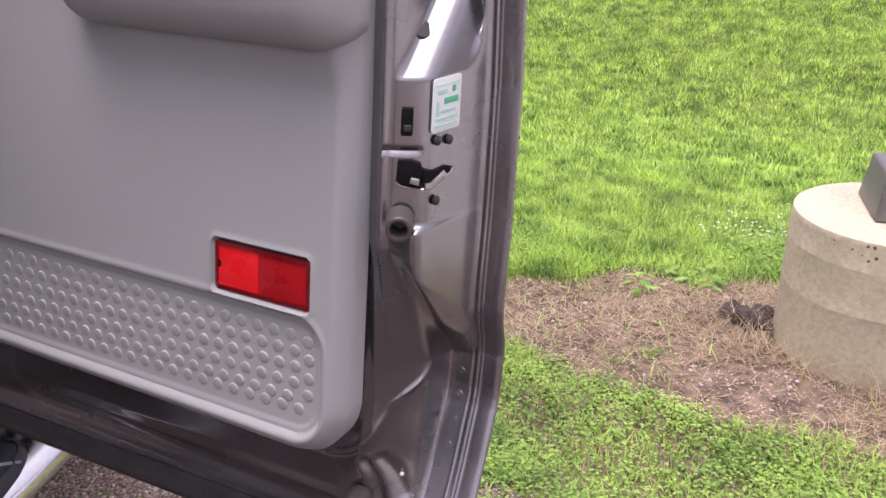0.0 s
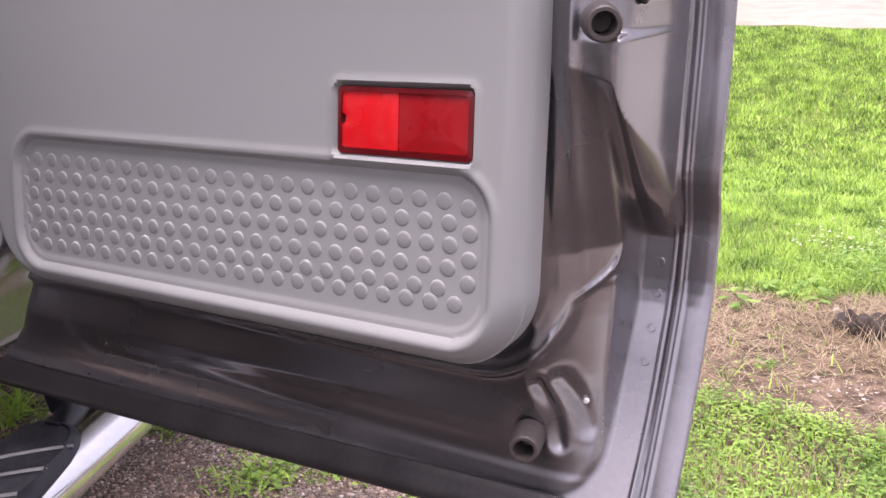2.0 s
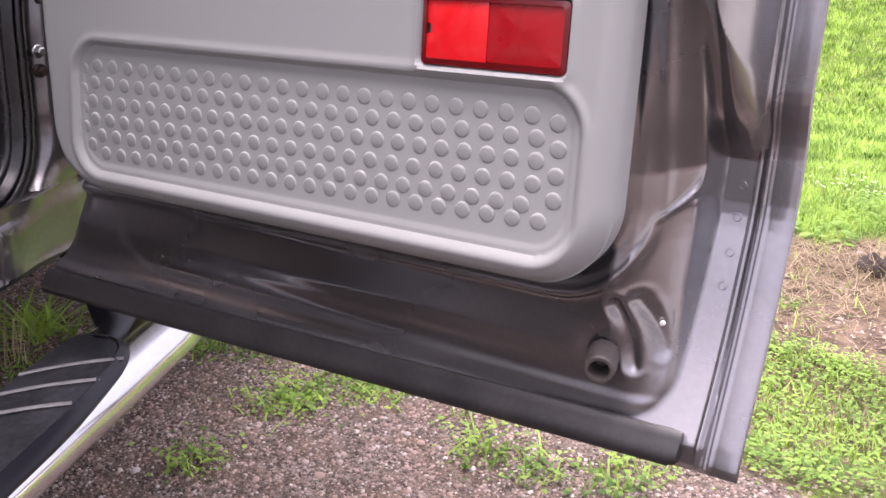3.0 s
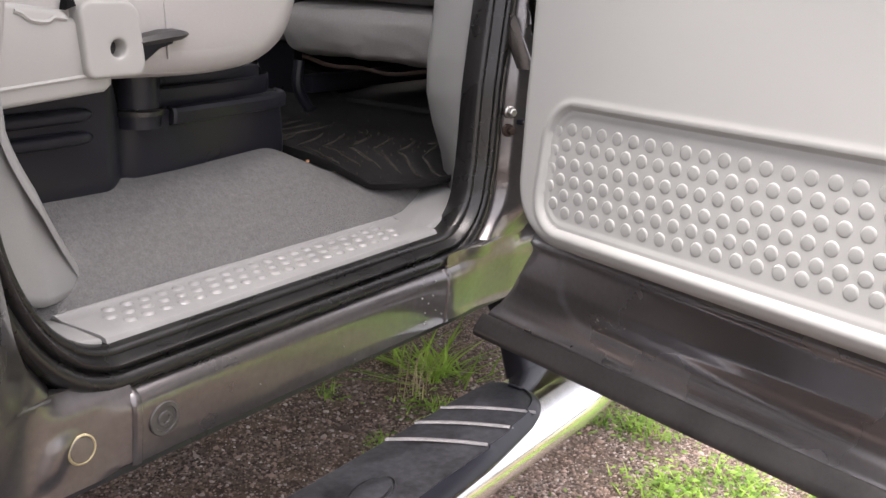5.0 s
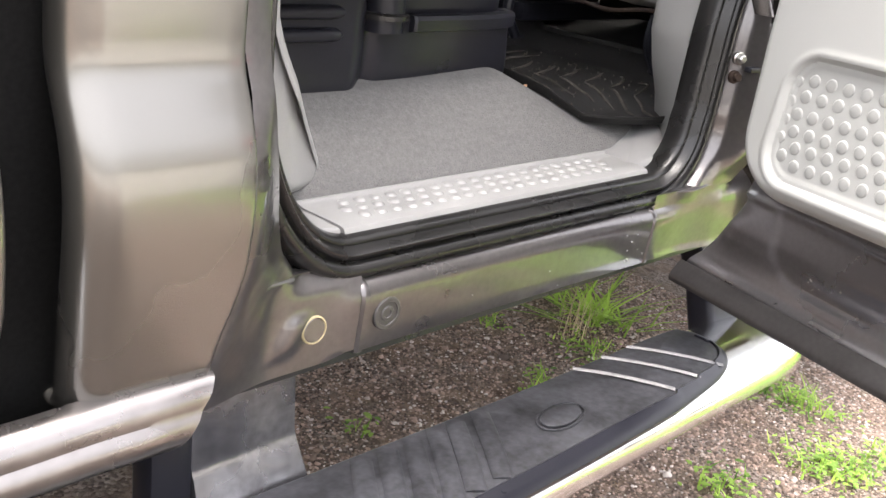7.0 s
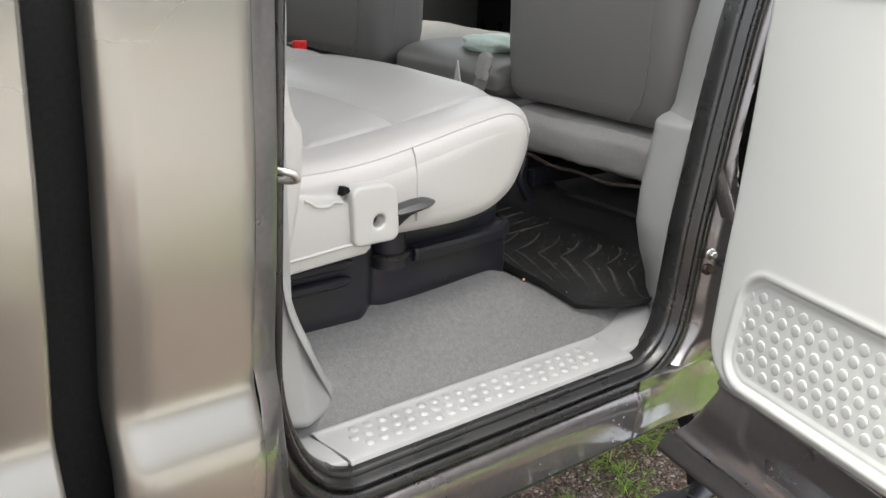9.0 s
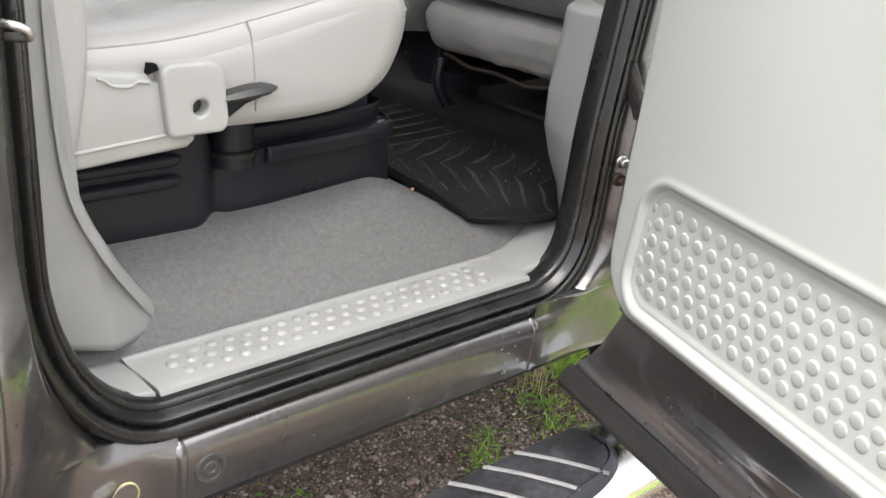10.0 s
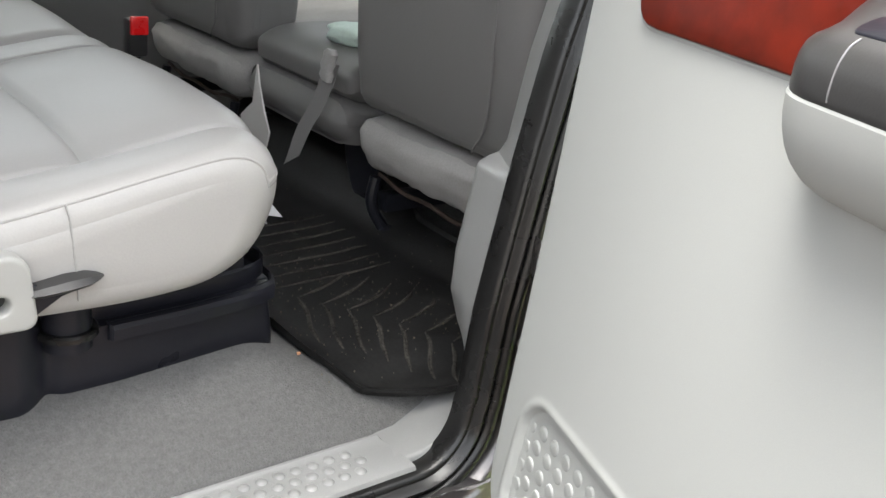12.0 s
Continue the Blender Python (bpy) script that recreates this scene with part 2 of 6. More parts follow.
def tube(points, r, sides=10, cap=True, squash=None):
    """A round bar along points; r may be a list."""
    p = np.asarray(points, float)
    rs = np.broadcast_to(r, len(p)) if np.ndim(r) else np.full(len(p), r)
    t = np.gradient(p, axis=0)
    t /= np.linalg.norm(t, axis=1)[:, None]
    up = np.array([0, 0, 1.0]) if abs(t[0][2]) < 0.9 else np.array([1.0, 0, 0])
    secs = []
    for k in range(len(p)):
        a = np.cross(t[k], up)
        a /= np.linalg.norm(a)
        up = np.cross(a, t[k])
        w, h = squash or (1, 1)
        ang = np.linspace(0, 2 * np.pi, sides, endpoint=False)
        secs.append(p[k] + rs[k] * (w * np.cos(ang)[:, None] * a + h * np.sin(ang)[:, None] * up))
    return loft(secs, cap)


def smooth_line(points, n=40):
    """Catmull-Rom through points."""
    p = np.asarray(points, float)
    q = np.vstack([2 * p[0] - p[1], p, 2 * p[-1] - p[-2]])
    out = []
    for t in np.linspace(0, len(p) - 1 - 1e-6, n):
        i = int(t)
        s = t - i
        a, b, c, d = q[i:i + 4]
        out.append(0.5 * (2 * b + (c - a) * s + (2 * a - 5 * b + 4 * c - d) * s * s + (3 * b - a - 3 * c + d) * s ** 3))
    return np.array(out)


def box(x0, x1, y0, y1, z0, z1, bevel=0.004, seg=2):
    bm = bmesh.new()
    bmesh.ops.create_cube(bm, size=1)
    bmesh.ops.transform(bm, verts=bm.verts, matrix=Matrix.Translation(((x0 + x1) / 2, (y0 + y1) / 2, (z0 + z1) / 2)) @ Matrix.Diagonal((x1 - x0, y1 - y0, z1 - z0, 1)))
    if bevel:
        bmesh.ops.bevel(bm, geom=list(bm.edges), offset=bevel, segments=seg, affect="EDGES", profile=0.5)
    return bm


def arrays(bm):
    bmesh.ops.recalc_face_normals(bm, faces=bm.faces)
    bm.verts.index_update()
    out = [tuple(v.co) for v in bm.verts], [tuple(v.index for v in f.verts) for f in bm.faces]
    bm.free()
    return out


def slab(outline, place, depth, bevel=0.004, steps=3):
    """A plate with a rounded rim: outline points (a, b), place(a, b, h) maps to space, h from 0 to depth."""
    o = np.asarray(outline, float)
    prev, nxt = np.roll(o, 1, 0), np.roll(o, -1, 0)
    t = nxt - prev
    t /= np.linalg.norm(t, axis=1)[:, None] + 1e-12
    nrm = np.stack([t[:, 1], -t[:, 0]], 1)
    area = 0.5 * np.sum(o[:, 0] * nxt[:, 1] - nxt[:, 0] * o[:, 1])
    if area < 0:
        nrm = -nrm
    rows = []
    for k in range(steps + 1):
        a = math.pi / 2 * k / steps
        rows.append((o - nrm * bevel * (1 - math.sin(a)), bevel * (1 - math.cos(a))))
    for k in range(steps + 1):
        a = math.pi / 2 * k / steps
        rows.append((o - nrm * bevel * (1 - math.cos(a)), depth - bevel + bevel * math.sin(a)))
    return loft([[place(a, b, h) for a, b in pts] for pts, h in rows])


def rounded(u0, u1, z0, z1, r, n=8):
    """Outline of a rounded rectangle, counter-clockwise; r one radius or four (bottom right, top right, top left, bottom left)."""
    rr = [r] * 4 if np.ndim(r) == 0 else r
    out = []
    for (cx, cz, a0), q in zip(((u1, z0, -90), (u1, z1, 0), (u0, z1, 90), (u0, z0, 180)), rr):
        mx, mz = cx + (-q if cx == u1 else q), cz + (q if cz == z0 else -q)
        for k in range(n + 1):
            a = radians(a0 + 90 * k / n)
            out.append((mx + q * math.cos(a), mz + q * math.sin(a)))
    return out


def disc(centre, axis, r, depth, inner=0.0, sides=24, dome=0.0):
    """A short round button along axis; with inner, a ring."""
    c, a = np.array(centre, float), np.array(axis, float)
    a /= np.linalg.norm(a)
    e = np.cross(a, (0, 0, 1) if abs(a[2]) < 0.9 else (1, 0, 0))
    e /= np.linalg.norm(e)
    g = np.cross(a, e)
    b = min(r, depth) * 0.3
    prof = [(r, 0), (r, depth - b), (r - b, depth)]
    prof += [(inner + b * 0.5, depth), (inner, depth - b), (inner, 0)] if inner else [(r * 0.5, depth + dome * 0.8), (r * 0.02, depth + dome)]
    ang = np.linspace(0, 2 * np.pi, sides, endpoint=False)
    return loft([[c + a * h + q * (math.cos(t) * e + math.sin(t) * g) for t in ang] for q, h in prof], cap=not inner)


def step(x, a, b):
    t = np.clip((x - a) / (b - a), 0, 1)
    return t * t * (3 - 2 * t)


def sd_box(u, z, u0, u1, z0, z1, r):
    """Signed distance to a rounded rectangle."""
    qx, qz = np.abs(u - (u0 + u1) / 2) - (u1 - u0) / 2 + r, np.abs(z - (z0 + z1) / 2) - (z1 - z0) / 2 + r
    return np.hypot(np.maximum(qx, 0), np.maximum(qz, 0)) + np.minimum(np.maximum(qx, qz), 0) - r


def near_line(u, z, pts):
    """Distance from (u, z) to a broken line."""
    best = np.full(np.shape(u), 9.0)
    for (ax, az), (bx, bz) in zip(pts[:-1], pts[1:]):
        dx, dz = bx - ax, bz - az
        t = np.clip(((u - ax) * dx + (z - az) * dz) / (dx * dx + dz * dz), 0, 1)
        best = np.minimum(best, np.hypot(u - ax - t * dx, z - az - t * dz))
    return best


# ---- ground: gravel pad, falling away to turf, a bank and a pale road ----
GS = np.array([-400, 0.9, 1.3, 1.67, 1.98, 3.2, 5.1, 8.6, 11.0, 14.2, 16, 400])
GZ = np.array([0.03, 0.02, 0.0, -0.09, -0.155, -0.15, -0.38, -0.9, -0.6, -0.155, -0.12, -0.1])


def ground_z(x, y):
    s = np.asarray(x, float) - 0.25 * np.clip(np.asarray(y, float), -12, 3)
    w = 0.12 + 0.12 * np.clip(s - 2, 0, 8)
    z = sum(np.interp(s + k * w, GS, GZ) for k in (-1, -0.5, 0, 0.5, 1)) / 5
    return z + 0.008 * np.sin(5.1 * x + 1.7 * y) * np.cos(3.7 * y - 1.1 * x) + 0.03 * np.sin(0.8 * x + 0.5) * np.sin(0.9 * y) * step(s, 3, 6)


def zone_gravel(x, y):
    s = x - 0.25 * np.clip(y, -3.3, None) - 1.6 * step(y, -0.45, 0.15) + 0.12 * np.sin(5 * y + 2 * x) + 0.08 * np.sin(11 * x - 7 * y)
    return 1 - step(s, 1.2, 1.7)


def zone_dirt(x, y):
    d = np.hypot((x - 2.33 - 0.12 * (y + 1.5)) / 0.55, (y + 1.78) / 1.10)
    d = d + 0.10 * np.sin(6.3 * x + 2 * y) * np.cos(5.1 * y + 1) + 0.07 * np.sin(13 * y - 4 * x)
    return 1 - step(d, 0.8, 1.15)


def axis_steps(lo, a, b, hi, fine, coarse=26):
    left = a - (a - lo) * np.linspace(1, 0, coarse, endpoint=False) ** 3
    right = b + (hi - b) * np.linspace(0, 1, coarse + 1)[1:] ** 3
    return np.concatenate([left, np.arange(a, b, fine), [b], right])


gx, gy = axis_steps(-400, -0.6, 5.0, 400, 0.04), axis_steps(-400, -3.0, 1.6, 400, 0.04)
gx = np.unique(np.concatenate([gx, np.arange(5.1, 17, 0.15)]).round(3))
gy = np.unique(np.concatenate([gy, np.arange(-12, -3, 0.25), np.arange(1.8, 6, 0.25)]).round(3))
GX, GY = np.meshgrid(gx, gy, indexing="ij")
ground = part("ground", sheet(np.stack([GX, GY, ground_z(GX, GY)], -1)), GROUND, None, "gravel pad, darkened out of view for reflections, with bare dirt and mown grass", 0)
tagged(ground, "", "ground", "", "structure")
S = (GX - 0.25 * np.clip(GY, -12, 3)).ravel()
# mask of the unseen gravel by the truck that is darkened for reflections
reflect_dark_mask = (1 - step(GX - 0.35 * np.clip(-GY - 1.0, 0, 1) - 1.1 * np.clip(-GY - 2.1, 0, 1), 0.0, 0.35)) * step(GX, -3.2, -2.2) * step(GY, -3.2, -2.4) * (1 - step(GY, -0.3, 0.1))
# the pale drive is invented ground, lightening and greying what the paint mirrors
for nm, val in (("gravel", zone_gravel(GX, GY).ravel()), ("reflect_dark", reflect_dark_mask.ravel()), ("dirt", np.maximum(zone_dirt(GX, GY).ravel(), 0.60 * (1 - step(S, 2.2, 2.9)) * (1 - zone_gravel(GX, GY).ravel()))), ("lane", step(S, 13.9, 14.3) * (1 - step(S, 26, 27))), ("unseen_drive", (1 - step(GY + 0.35 * np.clip(GX, -3, 2), -6.0, -4.0)).ravel() * (1 - step(GX, 0.2, 1.2)).ravel() + ((1 - step(GY + 0.25 * np.clip(GX, 0, 60), -3.3, -2.9)) * step(GX, 0.0, 1.0) * (1 - step(GX, 40, 60))).ravel())):
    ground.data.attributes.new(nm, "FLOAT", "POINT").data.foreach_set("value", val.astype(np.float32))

# ---- the truck ----
truck = thing("pickup_truck", "brown-grey metallic crew-cab pickup with its rear door open, parked on gravel", "pickup truck")

SKIN_Z = np.array([0.30, 0.50, 0.56, 0.60, 0.66, 0.68, 0.70, 0.72, 0.74, 0.755, 0.77, 0.79, 0.81, 0.82, 0.83, 0.88, 0.95, 1.05, 1.2, 1.4, 1.6])
SKIN_Y = np.array([0.02, -0.062, -0.086, -0.0912, -0.1002, -0.1034, -0.1058, -0.1066, -0.1054, -0.1030, -0.0990, -0.0910, -0.0826, -0.0806, -0.080, -0.0825, -0.0855, -0.0850, -0.0760, -0.055, -0.02])


def skin_y(z):
    w = 0.004
    return sum(np.interp(np.asarray(z) + k * w, SKIN_Z, SKIN_Y) for k in (-2, -1, 0, 1, 2)) / 5


# edge of the door opening, rear and front, in x by height
def open_rear(z):
    return -0.152 * np.sqrt(np.clip(1 - np.clip((0.80 - np.asarray(z, float)) / 0.224, 0, 1) ** 2, 0, 1))


def open_front(z):
    z = np.asarray(z, float)
    return 0.664 + np.interp(z, [0.7, 0.82, 1.0, 1.13, 1.6], [0.0, 0.010, 0.040, 0.066, 0.2]) - 0.11 * (1 - np.sqrt(np.clip(1 - np.clip((0.69 - z) / 0.114, 0, 1) ** 2, 0, 1)))


# rocker panel under the opening
prof = [(0.0, 0.494), (-0.022, 0.494), (-0.034, 0.496), (-0.0352, 0.499), (-0.0366, 0.515), (-0.0384, 0.535), (-0.0399, 0.553), (-0.0398, 0.562), (-0.0370, 0.569), (-0.0325, 0.573), (-0.026, 0.577), (-0.018, 0.579), (-0.010, 0.58), (0.0, 0.58)]


def rocker_y(z):
    half = ROCK[1:9]
    return np.interp(z, [p[1] for p in half], [p[0] for p in half])


ROCK = list(prof)
xs = np.linspace(0.002, 0.533, 60)
rows = [[(x, y + 0.0012 * math.sin(9 * x), z) for y, z in prof] for x in xs]
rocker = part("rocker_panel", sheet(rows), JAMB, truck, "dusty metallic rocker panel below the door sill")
lip = part("rocker_lip", sheet([[(x, y, z) for y, z in ((-0.024, 0.4975), (-0.030, 0.496), (-0.031, 0.488), (-0.018, 0.486), (-0.014, 0.493))] for x in np.linspace(-0.15, 0.74, 40)]), BLACK, rocker)
part("plug", join(disc((0.033, -0.0365, 0.535), (0, -1, 0), 0.019, 0.003), disc((0.033, -0.0375, 0.535), (0, -1, 0), 0.019, 0.0035, 0.0135), disc((0.033, -0.0375, 0.535), (0, -1, 0), 0.009, 0.0035, 0.0045)), DUSTY_RUBBER, rocker, "dusty grey-black rubber plug")
for sx in (0.0, 0.535):
    part("seam_sealer", loft([[(x, y * 1.0 - o, z) for y, z in prof[1:-2]] + [(x, y + 0.004, z) for y, z in reversed(prof[1:-2])] for x, o in ((sx - 0.006, 0.0005), (sx - 0.003, 0.0035), (sx + 0.003, 0.0035), (sx + 0.006, 0.0005))]), JAMB, rocker)
rng = random.Random(5)
scuffs = []
for _ in range(16):
    x, z = rng.choice([rng.uniform(0.47, 0.52), rng.uniform(0.05, 0.52)]), rng.uniform(0.50, 0.58)
    scuffs.append(disc((x, -0.0405 + 0.01 * abs(z - 0.55), z), (0, -1, 0), rng.uniform(0.0005, 0.0016), 0.0013, sides=7))
tagged(part("paint_chips", join(*scuffs), STRIP, rocker, "pale stone chips in the paint"), "", "", "", "stuff")

# rear jamb: the face between outer skin and seal, and the rocker's rear end
zz = np.concatenate([np.linspace(0.495, 0.60, 22), np.linspace(0.605, 0.80, 40), np.linspace(0.81, 1.62, 50)])
rows = []
for z in zz:
    x0 = -0.1885 - 0.024 * (1 - step(z, 0.545, 0.66)) + 0.006 * step(z, 0.75, 0.80) * (1 - step(z, 0.80, 0.86))
    x1 = -0.001 if z <= 0.597 else min(-0.001, float(open_rear(z)) + 0.004)
    y0 = float(skin_y(z)) + 0.008
    line = []
    for t in np.linspace(0, 1, 34):
        x = x0 + (x1 - x0) * t
        k = step((x - x0) / 0.105, 0, 1)
        y = y0 + (-0.034 - y0) * k
        if z > 0.597:
            y += 0.018 * step(t, 0.82, 1.0)
        y -= 0.005 * math.exp(-((max(0.0, abs(x + 0.088 + 0.55 * (0.540 - z)) - 0.004) / 0.009) ** 2)) * step(z, 0.508, 0.528) * (1 - step(z, 0.548, 0.560))
        y += 0.014 * step(z, 0.574, 0.60) * step(x, -0.10, -0.07) * (1 - step(z, 0.60, 0.64))
        if z < 0.575:
            y += (float(rocker_y(z)) + 0.034) * step(x, -0.05, -0.002)
        line.append((x, y, z))
    rows.append(line)
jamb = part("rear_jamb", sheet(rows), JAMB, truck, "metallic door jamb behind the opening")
plug = part("plug", disc((-0.062, -0.033, 0.537), (0, -1, 0.05), 0.0135, 0.004), JAMB, jamb)
part("sealer_ring", disc((-0.062, -0.0335, 0.537), (0, -1, 0.05), 0.0155, 0.004, 0.0132), BRASSY, jamb, "round plug ringed by yellowed sealer")
striker = smooth_line([(-0.16, -0.050, 1.022), (-0.150, -0.064, 1.022), (-0.140, -0.068, 1.018), (-0.138, -0.066, 1.012), (-0.150, -0.050, 1.010)], 24)
st = part("striker", tube([(x + 0.012, y + 0.012, z) for x, y, z in striker], 0.0040, 12), STEEL, jamb, "worn steel door striker loop")

# cab corner skin, with rolled edges towards the door gap and the gap before the bed
def side_panel(x_front, x_rear, z0, z1, roll_f, roll_r):
    rows = []
    x_top = x_front
    for z in np.concatenate([np.linspace(z0, 0.9, 110), np.linspace(0.91, z1, 40)]):
        y = float(skin_y(z))
        x_front = x_top - 0.024 * (1 - float(step(z, 0.545, 0.66)))
        line = [(x_front - 0.002, y + 0.05, z), (x_front, y + roll_f * 1.6, z)]
        for k in range(7):
            a = math.pi / 2 * k / 6
            line.append((x_front - roll_f * (1 - math.cos(a)), y + roll_f * (1 - math.sin(a)), z))
        line += [(x, y, z) for x in np.linspace(x_front - roll_f, x_rear + roll_r, 10)[1:-1]]
        for k in range(9):
            a = math.pi / 2 * k / 8
            line.append((x_rear + roll_r * (1 - math.sin(a)), y + roll_r * (1 - math.cos(a)), z))
        line += [(x_rear + 0.003, y + roll_r * 1.4, z), (x_rear + 0.030, y + 0.05, z), (x_rear + 0.030, y + 0.14, z)]
        rows.append(line)
    low = [(x, y + 0.012, z - 0.004) for x, y, z in rows[0]]
    low2 = [(x, y + 0.06, z + 0.01) for x, y, z in rows[0]]
    return sheet([low2, low] + rows)


part("cab_corner", side_panel(-0.186, -0.334, 0.545, 1.62, 0.009, 0.030), PAINT, truck, "brown-grey metallic cab corner panel")
part("bed_side", side_panel(-0.386, -2.30, 0.545, 1.245, 0.008, 0.02), PAINT, truck, "brown-grey metallic cargo bed side")
part("front_door_skin", side_panel(1.72, 0.80, 0.497, 1.36, 0.01, 0.01), PAINT, truck)
# black walls and an added black strip stand in for the gap's shade
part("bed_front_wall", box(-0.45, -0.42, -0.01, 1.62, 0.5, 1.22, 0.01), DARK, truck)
part("gap_shade", box(-0.44, -0.302, -0.030, -0.012, 0.47, 1.36, 0.003), DARK, truck, "added black strip for the shade between cab and bed")
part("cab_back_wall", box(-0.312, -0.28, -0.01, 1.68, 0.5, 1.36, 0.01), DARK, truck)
low = [(0.016, 0.558), (0.006, 0.5565), (0.001, 0.5545), (-0.0035, 0.5505), (-0.0075, 0.546), (-0.0090, 0.542), (-0.0095, 0.536), (-0.0095, 0.532), (-0.0120, 0.5285), (-0.0145, 0.525), (-0.0155, 0.519), (-0.0150, 0.512), (-0.0110, 0.504), (0.0, 0.498), (0.05, 0.500)]
rows = [[(x - 0.7 * (0.556 - z), -0.092 + dy * k + d, z - 0.003 * (1 - k) + 0.0008 * math.sin(37 * x)) for dy, z in low] for x, k, d in [(-0.212, 0.8, 0.04), (-0.211, 0.8, 0.003)] + [(x, 1 - 0.25 * float(step(x, -0.26, -0.205)), 0.0) for x in np.concatenate([np.linspace(-0.2115, -0.40, 40), np.linspace(-0.42, -2.30, 70)])]]
part("lower_trim", sheet(rows), POLISHED, truck, "glossy painted sill below the cab corner")

# front jamb: hinge pillar from the seal to behind the door
rows = []
for z in np.concatenate([np.linspace(0.497, 0.60, 26), np.linspace(0.604, 0.72, 34), np.linspace(0.73, 1.62, 60)]):
    x0 = 0.537 if z <= 0.5965 else float(open_front(z)) - 0.006
    x1 = 0.79 + 0.13 * step(z, 1.0, 1.6)
    line = []
    for t in np.linspace(0, 1, 40) ** 1.3:
        x = x0 + (x1 - x0) * t
        d = x - (float(open_front(z)) if z > 0.58 else 9)
        y = -0.034 - 0.9 * min(max(d, 0.0), 0.04) * float(step(z, 0.58, 0.66))
        if z > 0.5965:
            y += 0.024 * (1 - step(d, -0.006, 0.012))
        w = float(np.interp(z, [0.62, 0.70, 0.80, 0.90, 0.95], [0.10, 0.055, 0.036, 0.018, 0.008]))
        y += 0.10 * float(step(d, w, w + 0.022)) * float(step(z, 0.58, 0.66))
        y -= 0.012 * math.exp(-(((x - 0.60 - 0.3 * (z - 0.55)) / 0.02) ** 2)) * step(z, 0.56, 0.62) * (1 - step(z, 0.68, 0.76))
        y -= 0.14 * min(max(x - 0.565, 0.0), 0.13) * (1 - step(z, 0.565, 0.63))
        if z < 0.575:
            y += (float(rocker_y(z)) + 0.034) * (1 - step(x, 0.56, 0.66))
        y -= 0.003 * (1 - step(z, 0.497, 0.506)) * step(x, 0.545, 0.56)
        y += 0.12 * max(0.0, 0.585 - z) * float(step(x, 0.55, 0.63))
        line.append((x, y, z))
    rows.append(line)
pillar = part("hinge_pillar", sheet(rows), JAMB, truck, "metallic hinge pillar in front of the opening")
for bz, by in ((0.7855, -0.041), (0.7585, -0.040)):
    part("hinge_bolt", join(disc((0.675, by + 0.004, bz), (-0.45, -1, 0), 0.0095, 0.006, sides=16), disc((0.674, by - 0.002, bz), (-0.45, -1, 0), 0.0065, 0.007, sides=6)), STEEL if bz > 0.77 else RUST, pillar, "bright hinge bolt" if bz > 0.77 else "rusty hinge bolt")
# added black sheet in place of the shadow in the hinge channel
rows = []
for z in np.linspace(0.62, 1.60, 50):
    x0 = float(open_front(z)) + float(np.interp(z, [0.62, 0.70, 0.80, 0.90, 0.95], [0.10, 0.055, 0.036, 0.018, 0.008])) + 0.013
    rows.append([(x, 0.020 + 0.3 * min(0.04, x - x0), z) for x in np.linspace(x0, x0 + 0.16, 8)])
part("hinge_shade_sheet", sheet(rows), DARK, pillar, "black sheet for the shade behind the hinges")
part("check_strap", box(0.676, 0.77, -0.062, -0.050, 0.768, 0.776, 0.002), BLACK, pillar, "black door check strap")
part("hinge_leaf", slab([(-0.008, 0.850), (0.004, 0.850), (0.005, 0.895), (0.003, 0.926), (-0.001, 0.905)], lambda a, b, h: (0.678 + a - 0.06 * (b - 0.835), -0.058 + h + 0.35 * a + 0.5 * (b - 0.888), b), 0.03, 0.003), POLISHED, pillar, "painted upper hinge leaf")

# door seal: ribbed rubber swept round the opening
loop = [(-0.152, z) for z in np.linspace(1.62, 0.82, 30)]
loop += [(-0.152 * math.cos(a), 0.80 - 0.224 * math.sin(a)) for a in np.linspace(0.0, math.pi / 2, 30)]
loop += [(x, 0.576) for x in np.linspace(0.02, 0.53, 24)]
loop += [(0.55 + 0.11 * math.sin(a), 0.69 - 0.114 * math.cos(a)) for a in np.linspace(0.0, math.pi / 2 - 0.05, 14)]
loop += [(float(open_front(z)), z) for z in np.linspace(0.70, 1.62, 40)]
loop = np.array(loop)
tan = np.gradient(loop, axis=0)
tan /= np.linalg.norm(tan, axis=1)[:, None]
inw = np.stack([-tan[:, 1], tan[:, 0]], 1)


def seal_ring(profile):
    return sheet([[(px + d * ix, y, pz + d * iz) for d, y in profile] for (px, pz), (ix, iz) in zip(loop, inw)])


RIBS = [(-0.004, 0.0), (-0.003, -0.016), (0.000, -0.025), (0.005, -0.0305), (0.010, -0.0320), (0.0145, -0.0300), (0.0175, -0.0245), (0.0190, -0.0205), (0.0205, -0.0220), (0.0235, -0.0265), (0.0275, -0.0270), (0.0305, -0.0225), (0.0320, -0.0165), (0.0335, -0.0140), (0.0355, -0.0150), (0.0385, -0.0135), (0.0410, -0.0085), (0.0425, 0.0), (0.0425, 0.010), (0.040, 0.02)]
seal = part("door_seal", seal_ring(RIBS), RUBBER, truck, "black ribbed rubber door seal", 60)

# sill scuff plate with raised dots
prof = [(-0.001, 0.606), (-0.003, 0.612), (-0.0025, 0.619), (0.0, 0.6235), (0.006, 0.6255), (0.02, 0.6265), (0.05, 0.628), (0.066, 0.629), (0.070, 0.632), (0.074, 0.632), (0.080, 0.622), (0.082, 0.61)]
xs = np.linspace(-0.004, 0.553, 40)


def scuff_x(x, y):
    return x - 0.010 * (y / 0.08) if x < 0.27 else x - 0.012 * (y / 0.08)


